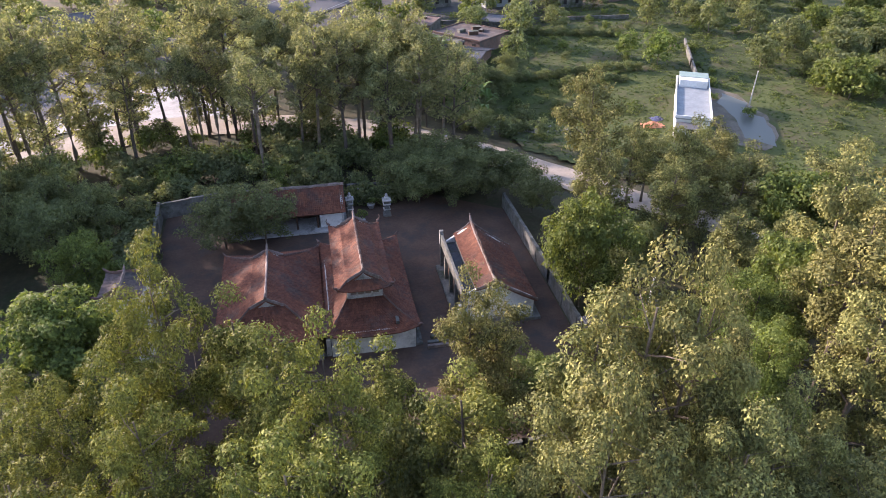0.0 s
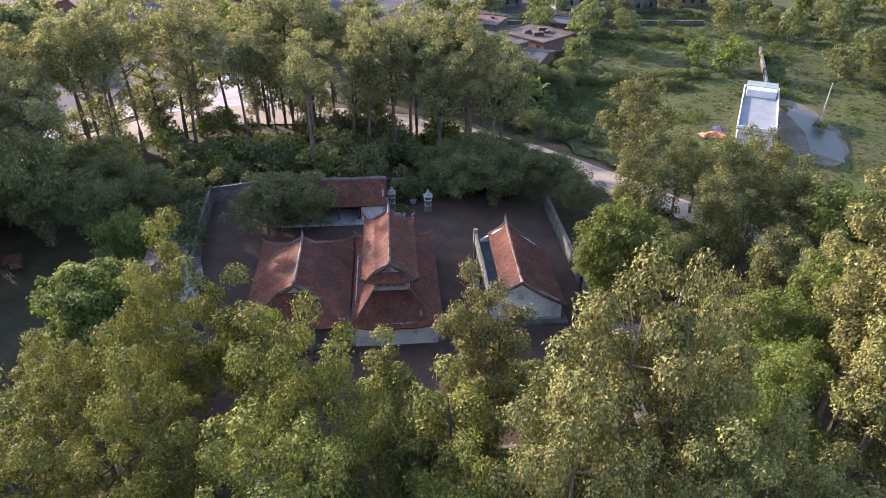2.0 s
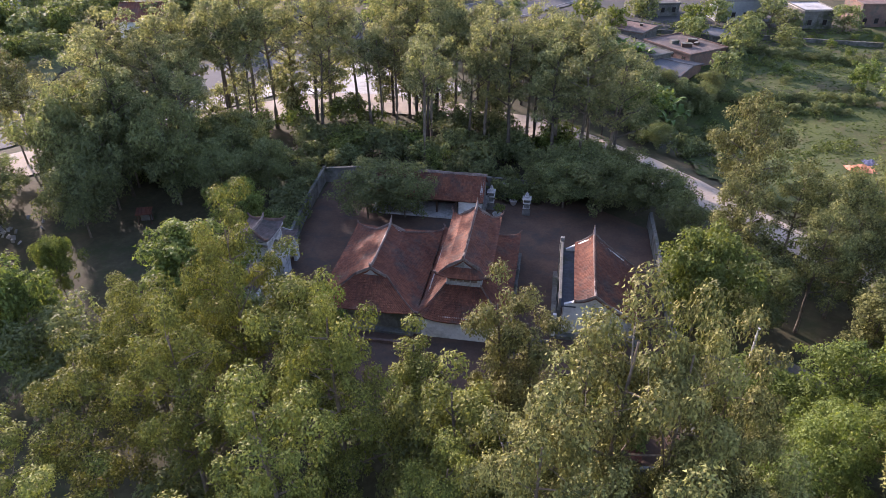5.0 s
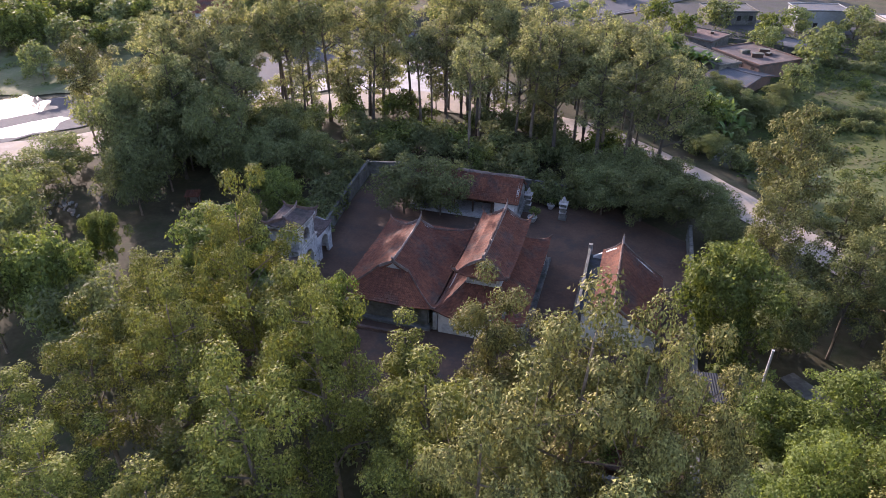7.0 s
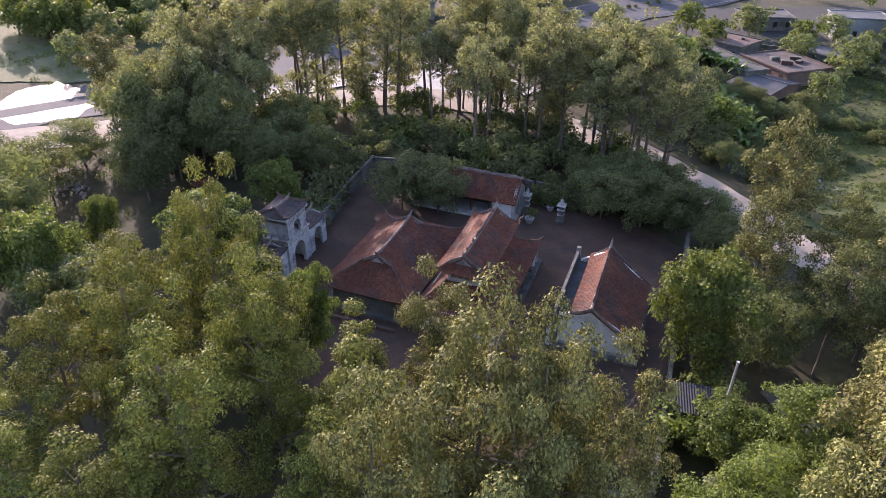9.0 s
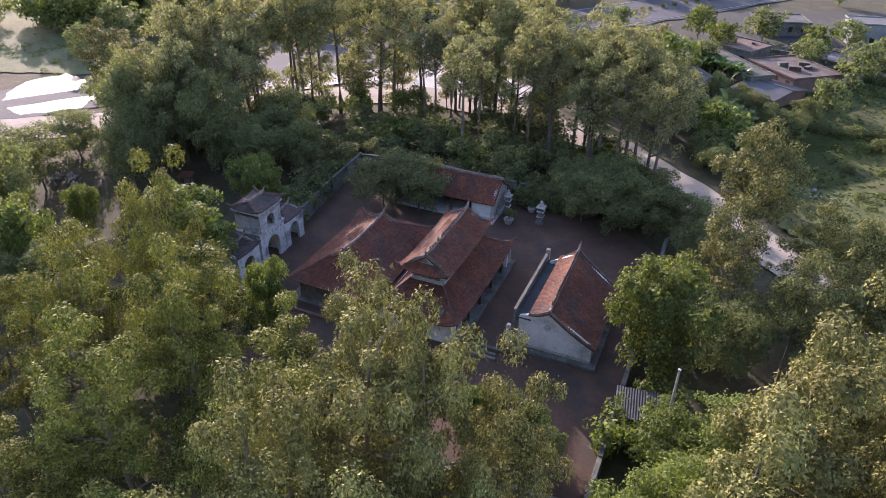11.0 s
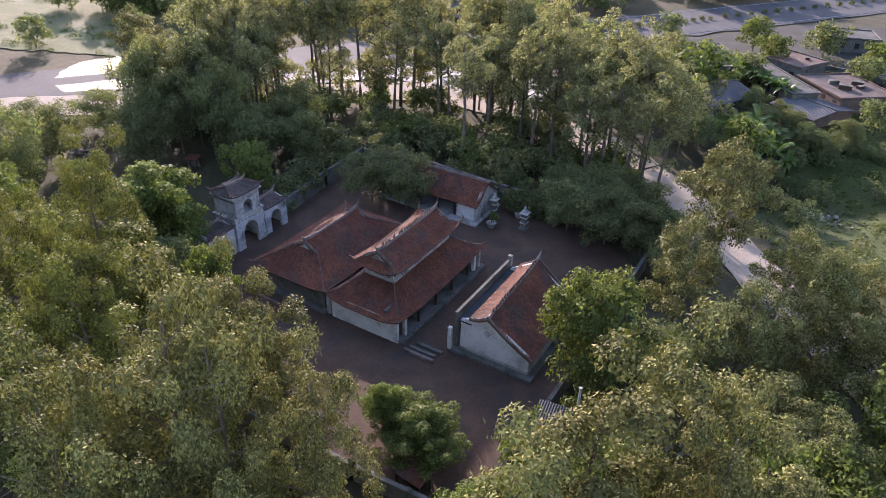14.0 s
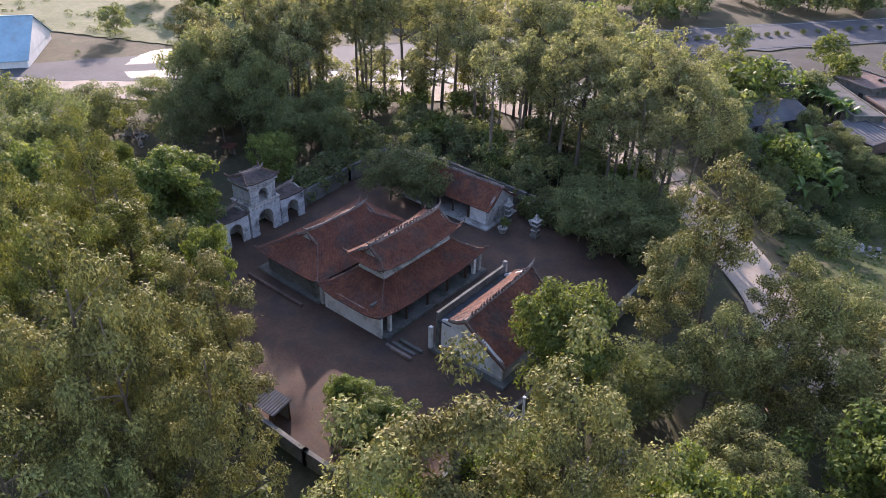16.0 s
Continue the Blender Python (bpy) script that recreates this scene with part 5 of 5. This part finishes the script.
# two small lean-to huts against the south wall
def hut(x, y, w, d, h, fall, turn, roof, label):
    t = thing("hut", x, y, 0, label, "hut", turn=turn)
    n = int(w / 0.13)
    bm = bmesh.new()
    rows = []
    for i in range(n + 1):
        u, dz = -w / 2 + w * i / n, 0.035 * (i % 2)
        rows.append([bm.verts.new(v) for v in ((u, -d / 2, h + dz), (u, d / 2, h + fall + dz), (u, d / 2, h + fall - 0.05), (u, -d / 2, h - 0.05))])
    for a, b in zip(rows, rows[1:]):
        for k in range(4):
            bm.faces.new((a[k], a[(k + 1) % 4], b[(k + 1) % 4], b[k]))
    bm.faces.new(rows[0]), bm.faces.new(rows[-1][::-1])
    bmesh.ops.recalc_face_normals(bm, faces=bm.faces[:])
    part("roof", bm, M[roof], t)
    for px in (-w / 2 + 0.2, w / 2 - 0.2):
        for py in (-d / 2 + 0.2, d / 2 - 0.2):
            boxed("post", (px - 0.06, py - 0.06, 0, px + 0.06, py + 0.06, h + fall * (py / d + 0.5) - 0.06), M["dark_wood"], t, bevel=0.01)
    boxed("back_wall", (-w / 2 + 0.26, d / 2 - 0.24, 0, w / 2 - 0.26, d / 2 - 0.14, h - 0.1), M["mossy"], t)


hut(7.3, 34.2, 2.6, 1.9, 1.9, 0.25, 4, "old_sheet", "small hut with a blue-grey sheet roof by the wall")
hut(-36.2, 61.6, 1.8, 1.4, 1.4, 0.25, 20, "tile", "tiny shrine hut with a red tile roof under the trees")
hut(16.6, 34.6, 2.4, 1.6, 1.7, 0.3, -6, "tile", "small lean-to hut with a rusty brown roof")

# rubble heaps by the road
def rubble(x, y, seed, n, wide):
    heap = thing("rubble_heap", x, y, 0, "heap of pale broken stone and rubbish", "rubble", kind="stuff")
    rr = random.Random(seed)
    bm = bmesh.new()
    for i in range(n):
        a, r = rr.uniform(0, 6.28), abs(rr.gauss(0, 1.6))
        s = rr.uniform(0.08, 0.3)
        m = Matrix.Translation((r * math.cos(a) * wide, r * math.sin(a), max(0, 0.8 - r * 0.3) * rr.random())) @ Euler((rr.random() * 6, rr.random() * 6, rr.random() * 6)).to_matrix().to_4x4()
        box(bm, -s, -s * 0.7, -s * 0.4, s, s * 0.7, s * 0.4, 0.0, m)
    part("stones", bm, M["rubble"], heap)


rubble(34.6, 97.5, 3, 260, 1.8)
rubble(24.6, 101.5, 4, 150, 1.4)
rubble(-53, 56, 5, 60, 2.0)

# village north of the field
for a in (("concrete_house", 31, 180, 11, 8, 2.8, 16, "mossy", "slab", "low grey concrete house with a flat roof", 1),
          ("concrete_house", 50, 178, 11, 7, 4.6, 12, "house_paint", "grey_sheet", "pale blue-grey concrete house with small windows", 1), ("concrete_house", 66, 174, 7, 8, 4, 12, "mossy", "concrete", "grey house with flat concrete roof", 1),
          ("concrete_house", 80, 178, 8, 8, 5.0, 10, "dark_brick", "hip", "dark brick house with a brown roof", 1), ("brick_house", 93, 174, 9, 7, 3.8, 10, "mossy", "grey_sheet", "low grey house under a sheet roof", 1),
          ("workshop", 8.3, 143.4, 14.7, 14.6, 3.0, -55, "mossy", "slab", "low workshop with a weathered flat concrete roof", 1), ("workshop", 23.5, 139.0, 17, 4.6, 2.8, -52, "mossy", "slab", "long low shed with a weathered concrete roof", 1),
          ("workshop", 34.0, 141.5, 12, 10, 2.6, -50, "dark_brick", "old_tile", "low brick shed with a cluttered brown roof", 1),
          ("workshop", 43, 150, 8, 7, 2.8, -25, "mossy", "grey_sheet", "small grey outbuilding with a slab roof", 1),
          ("workshop", 24, 152, 9, 8, 3.0, -28, "mossy", "hip", "low shed with a rusty brown roof", 1),
          ("tower_house", -122, 150, 6, 7, 12, 20, "white_paint", "concrete", "tall narrow white four-storey house", 4)):
    flat_house(a[0], *a[1:9], a[9], a[10], 0.2)
# water tanks, planks and boxes left on the flat roofs
clutter = random.Random(17)
for cx, cy in ((31, 140), (35, 144), (6, 143), (11, 148), (9, 145), (36, 140), (25, 153), (33, 138), (12, 142)):
    s = clutter.uniform(0.5, 1.1)
    b = thing("crate", cx + clutter.uniform(-1.5, 1.5), cy + clutter.uniform(-1.5, 1.5), 3.18 if cx < 30 else 2.78, "weathered crate standing on a flat roof", "crate", "crates on the roofs", turn=clutter.uniform(0, 90))
    boxed("body", (-s, -s * 0.6, 0, s, s * 0.6, s * 0.7), M["dark_wood" if clutter.random() < 0.5 else "mossy"], b)
    boxed("lid", (-s * 1.04, -s * 0.64, s * 0.7, s * 1.04, s * 0.64, s * 0.78), M["mossy"], b)
for a in (("shed_house", 14.8, 124.5, 13, 8.5, 2.6, 1.1, 62, "mossy", "grey_sheet", "low shed with a grey corrugated roof"), ("shed_house", 30.4, 130.8, 7.8, 9.4, 1.8, 0.7, -32, "dark_brick", "grey_sheet", "low brick shed with a blue-grey sheet roof"),
          ("shed_house", 33, 121, 3.6, 2.8, 1.3, 0.5, 62, "mossy", "slab", "small low shed with a grey sheet roof"),
          ("roof_house", -79, 140, 12, 10, 4.0, 2.6, 15, "white_paint", "tile", "white house with a red hipped tile roof"), ("roof_house", -70, 158, 10, 8, 4.0, 2.4, 60, "white_paint", "tile", "white house with a red tile roof"),
          ("roof_house", -88, 160, 11, 9, 4.0, 2.4, 10, "white_paint", "tile", "white house with a red tile roof"), ("roof_house", -48, 158, 10, 8, 4, 2.2, 20, "house_paint", "grey_sheet", "pale house with a grey pitched roof"),
          ("blue_warehouse", -111, 54.5, 28, 20, 1.6, 5.4, 54.7, "white_paint", "blue_metal", "large shed with a blue sheet metal roof")):
    pitched_house(*a)
boundary_wall("wall_village", [(16, 160), (52, 158), (76, 156)], 0.9, "long grey garden wall along the village edge")
# a hedge across the field
for i in range(26):
    plant("bush", 30 + i * 1.25, 122 - i * 0.15, 1.3 + (i % 3) * 0.3)

for xa, ya, xb, yb, n in ((40, 148.5, 68, 140.5, 20), (56, 113.5, 44, 116.5, 9)):      # further hedges
    for i in range(n):
        plant("bush", xa + (xb - xa) * i / n, ya + (yb - ya) * i / n + (i % 2) * 0.5, 1.2 + (i % 4) * 0.25)

# bushes and trees of the field and the village
fr = random.Random(12)
# (13, 130), (10, 124) and (8, 128) are added to cast shade on the hollow
for x, y, h in ((44, 141, 8), (66, 120, 6.5), (62, 126, 5), (78, 150, 7), (56, 150, 5), (88, 140, 7), (12, 116, 8), (2, 118, 10), (13, 130, 9), (10, 124, 9), (-8, 128, 10), (24, 108, 7), (8, 128, 9), (36, 150, 6), (-20, 140, 9), (20, 152, 7), (-2, 162, 6), (-30, 150, 8)):
    plant("far" if fr.random() < 0.6 else "far_light", x, y, h)
thicket = [("far" if fr.random() < 0.5 else "far_light", 92 + fr.uniform(-8, 46), 84 + i * 2.0 + fr.uniform(-8, 8), fr.uniform(4, 7.5)) for i in range(46)]
for i in range(34):
    s, o = fr.random(), fr.uniform(0, 12)
    thicket.append(("far_light" if fr.random() < 0.6 else "far", 84 + s * 26 + o, 100 + s * 36 - o * 0.5, fr.uniform(3.5, 7)))
woods("thicket", thicket, "thicket of small green trees along the field")
for i in range(60):
    plant("shrub" if fr.random() < 0.6 else "bush", fr.uniform(38, 110), fr.uniform(84, 165), fr.uniform(0.7, 1.8))
for x, y, h in ((45, 170, 6), (57, 171, 6.5), (60, 166, 5), (28, 168, 7), (72, 168, 6), (18, 140, 6), (39.5, 128.5, 5.5), (38, 158, 7), (50, 160, 5.5), (15, 165, 7), (46, 150, 5), (7, 137, 6)):      # between the village houses
    plant("far" if fr.random() < 0.5 else "far_light", x, y, h)
for x, y, h in ((24, 104, 4.5), (28.5, 106, 4.0), (30.5, 113, 4.0), (17.6, 105.8, 6.4), (25, 96.5, 4.0), (14.5, 109, 6.0), (24.6, 120.4, 4.4), (28.2, 120.8, 4.8), (31, 118, 5.0), (26.2, 124.6, 4.0), (34.4, 117.6, 5.0), (36.5, 122.5, 4.6), (22, 124.5, 5)):      # shade between the road and the field
    plant("deep", x, y, h, h * 0.5)
for i in range(22):
    plant("bush", fr.uniform(22, 35), fr.uniform(93, 120), fr.uniform(1.6, 3.2))
roadside = []
for i in range(70):      # far side of the highway
    s = fr.uniform(0, 1)
    o = fr.uniform(12, 60)
    roadside.append(("far" if fr.random() < 0.7 else "far_light", -85 + s * 150 - o * 0.82, 68 + s * 220 + o * 0.58, fr.uniform(3.5, 8)))
for i in range(44):
    s, o = fr.random(), fr.uniform(14, 40)
    roadside.append(("far", -60 + s * 130 - o * 0.82, 105 + s * 180 + o * 0.58, fr.uniform(6, 10)))
for i in range(18):
    roadside.append(("far" if fr.random() < 0.7 else "far_light", fr.uniform(-40, 110), fr.uniform(182, 250), fr.uniform(4, 8)))
# light-leaved kind chosen here so that its paler colour imitates haze
for i in range(16):
    roadside.append(("far_light", fr.uniform(-126, -102), fr.uniform(106, 128), fr.uniform(6, 9)))
for i in range(16):
    roadside.append(("far", fr.uniform(-122, -92), fr.uniform(118, 158), fr.uniform(5, 9)))
for i in range(12):
    roadside.append(("far", fr.uniform(-150, -60), fr.uniform(100, 180), fr.uniform(4, 8)))
median = [("bush", x0 + (x1 - x0) * k / 14, y0 + (y1 - y0) * k / 14, fr.uniform(0.8, 1.3)) for (x0, y0), (x1, y1) in zip(HIGHWAY[5:], HIGHWAY[6:]) for k in range(14)]
woods("median_hedge", median, "low clipped hedge along the middle of the highway")
woods("far_woods", roadside, "loose woods of dark green trees beyond the highway")


# banana plants beside the field
def banana(x, y, h, seed):
    t = thing("banana_plant", x, y, 0, "banana plant with long arching torn leaves", "plant", "banana plants")
    r = random.Random(seed)
    bm = bmesh.new()
    tube(bm, [(0, 0, -0.1), (0.05, 0, h * 0.5)], [0.16, 0.1], 7)
    part("stem", bm, M["banana"], t)
    for k in range(9):
        a, up, L = k * 2.4 + r.random(), r.uniform(1.2, 2.1), h * r.uniform(0.5, 0.7)
        bm = bmesh.new()
        prev = None
        for i in range(7):
            s = i / 6
            p = Vector((math.cos(a), math.sin(a), 0)) * (L * s * 0.8) + Vector((0, 0, h * 0.5 + L * (up * s - 1.25 * s * s) * 0.9))
            w = 0.42 * math.sin(math.pi * min(1, s * 0.9 + 0.1)) * h / 4 + 0.02
            sd = Vector((-math.sin(a), math.cos(a), 0)) * w
            cur = [bm.verts.new(p + sd + Vector((0, 0, w * 0.3))), bm.verts.new(p), bm.verts.new(p - sd + Vector((0, 0, w * 0.3)))]
            if prev:
                bm.faces.new((prev[0], prev[1], cur[1], cur[0]))
                bm.faces.new((prev[1], prev[2], cur[2], cur[1]))
            prev = cur
        part("leaf", bm, M["banana"], t)


grove = random.Random(31)
for i in range(22):      # a dense grove by the hollow, and a second one between the village roofs
    x, y = (19.6 + grove.uniform(0, 8.5), 110.5 + grove.uniform(0, 7.5)) if i < 13 else (16.5 + (i - 13) * 1.15, 141 - (i - 13) * 1.0)
    banana(x, y, grove.uniform(4.0, 5.4), i)
for i, (x, y) in enumerate(((27.5, 105), (30.0, 110.5))):
    banana(x, y, 4.2, 40 + i)


# potted shrubs beside the side hall
def potted_plant(x, y, s, label):
    t = thing("potted_plant", x, y, 0.02, label, "plant", "potted plants")
    bm = bmesh.new()
    tube(bm, [(0, 0, 0), (0, 0, 0.08 * s), (0, 0, 0.42 * s), (0, 0, 0.5 * s)], [0.26 * s, 0.3 * s, 0.42 * s, 0.46 * s], 12)
    part("pot", bm, M["old_plaster"], t)
    bm = bmesh.new()
    tube(bm, [(0, 0, 0.45 * s), (0.06 * s, 0, 0.8 * s), (0, 0.05 * s, 1.1 * s)], [0.06 * s, 0.05 * s, 0.03 * s], 6)
    part("stem", bm, M["bark"], t)
    r = np.random.default_rng(int(abs(x) * 10 + 50))
    blobs = [((r.normal() * 0.22 * s, r.normal() * 0.22 * s, (0.85 + 0.5 * r.random()) * s), 0.3 * s) for k in range(6)]
    piece("foliage", leaves("foliage", blobs, 420, 0.11 * s, M["broad"], r, 0.2, 0.34, 0.5), t)


for x, y, s in ((4.0, 69.6, 1.3), (5.6, 73.4, 1.1)):
    potted_plant(x, y, s, "small clipped shrub in a pale glazed pot")


# grass tufts over the field
def tufts():
    r = np.random.default_rng(7)
    n = 40000
    x, y = r.uniform(28, 128, n), r.uniform(56, 170, n)
    dens = np.sin(x * 0.31 + np.sin(y * 0.17) * 2) + np.sin(y * 0.37 + x * 0.11) + r.normal(size=n) * 0.6
    keep = (dens > -3.5) & ~((np.abs((x - 58.9) * 0.88 - (y - 94.2) * 0.47) < 3.2) & (np.abs((x - 58.9) * 0.47 + (y - 94.2) * 0.88) < 13)) & ~((x > 61) & (x < 73) & (y > 80) & (y < 105) & (np.abs(x - 67 - (y - 92) * 0.35) < 4.5)) & (y > 119 - x * 1.05)
    x, y = x[keep], y[keep]
    n = len(x)
    h = r.uniform(0.05, 0.17, n)
    low = np.array([field_z(a, b) for a, b in zip(x, y)]) - 0.04
    V = []
    for k in range(2):
        a = r.uniform(0, 6.28, n)
        w = h * r.uniform(0.8, 1.5, n)
        dx, dy = np.cos(a) * w, np.sin(a) * w
        ox, oy = r.normal(size=n) * 0.15, r.normal(size=n) * 0.15
        V.append(np.stack([np.stack([x - dx, y - dy, low], 1), np.stack([x + dx, y + dy, low], 1), np.stack([x + dx * 0.8 + ox, y + dy * 0.8 + oy, low + h], 1), np.stack([x - dx * 0.7 + ox, y - dy * 0.7 + oy, low + h * 0.8], 1)], 1))
    V = np.concatenate(V).reshape(-1, 3)
    m = len(V) // 4
    me = bpy.data.meshes.new("grass")
    me.vertices.add(m * 4)
    me.vertices.foreach_set("co", V.ravel())
    me.loops.add(m * 4)
    me.loops.foreach_set("vertex_index", np.arange(m * 4, dtype=np.int32))
    me.polygons.add(m)
    me.polygons.foreach_set("loop_start", np.arange(0, m * 4, 4, dtype=np.int32))
    me.update(calc_edges=True)
    me.materials.append(M["grass"])
    tagged(new("grass", me), "tufts of rough green grass in the field", "grass", kind="stuff")



def weeds():
    """Low clumps of weeds that make the field uneven."""
    r = np.random.default_rng(23)
    blobs = []
    for i in range(2300):
        x, y = r.uniform(34, 135), r.uniform(62, 168)
        n = noise.noise((x * 0.09, y * 0.16, 4.0))
        along, across = (x - 58.9) * 0.47 + (y - 94.2) * 0.88, (x - 58.9) * 0.88 - (y - 94.2) * 0.47
        if n < -0.05 or y < 119 - x * 0.95 or abs(across) < 4 and abs(along) < 13.5 or 2 < across < 13 and abs(along) < 12:
            continue
        blobs.append(((x, y, field_z(x, y) - 0.15), r.uniform(0.4, 1.0 + n)))
    for i in range(420):      # the dry field beyond the road is thinly overgrown
        x, y = r.uniform(-150, -84), r.uniform(66, 135)
        if noise.noise((x * 0.07, y * 0.11, 8.0)) > 0.02 and (x + 80) * 0.83 - (y - 75) * 0.56 < -10:
            blobs.append(((x, y, -0.1), r.uniform(0.4, 1.3)))
    me = leaves("weeds", blobs, 80, 0.25, M["weed"], r, 0.1, 0.4, 0.75, 0.1, 0.8)
    tagged(new("weeds", me), "low clumps of green weeds over the field", "weeds", kind="stuff")


tufts()
weeds()
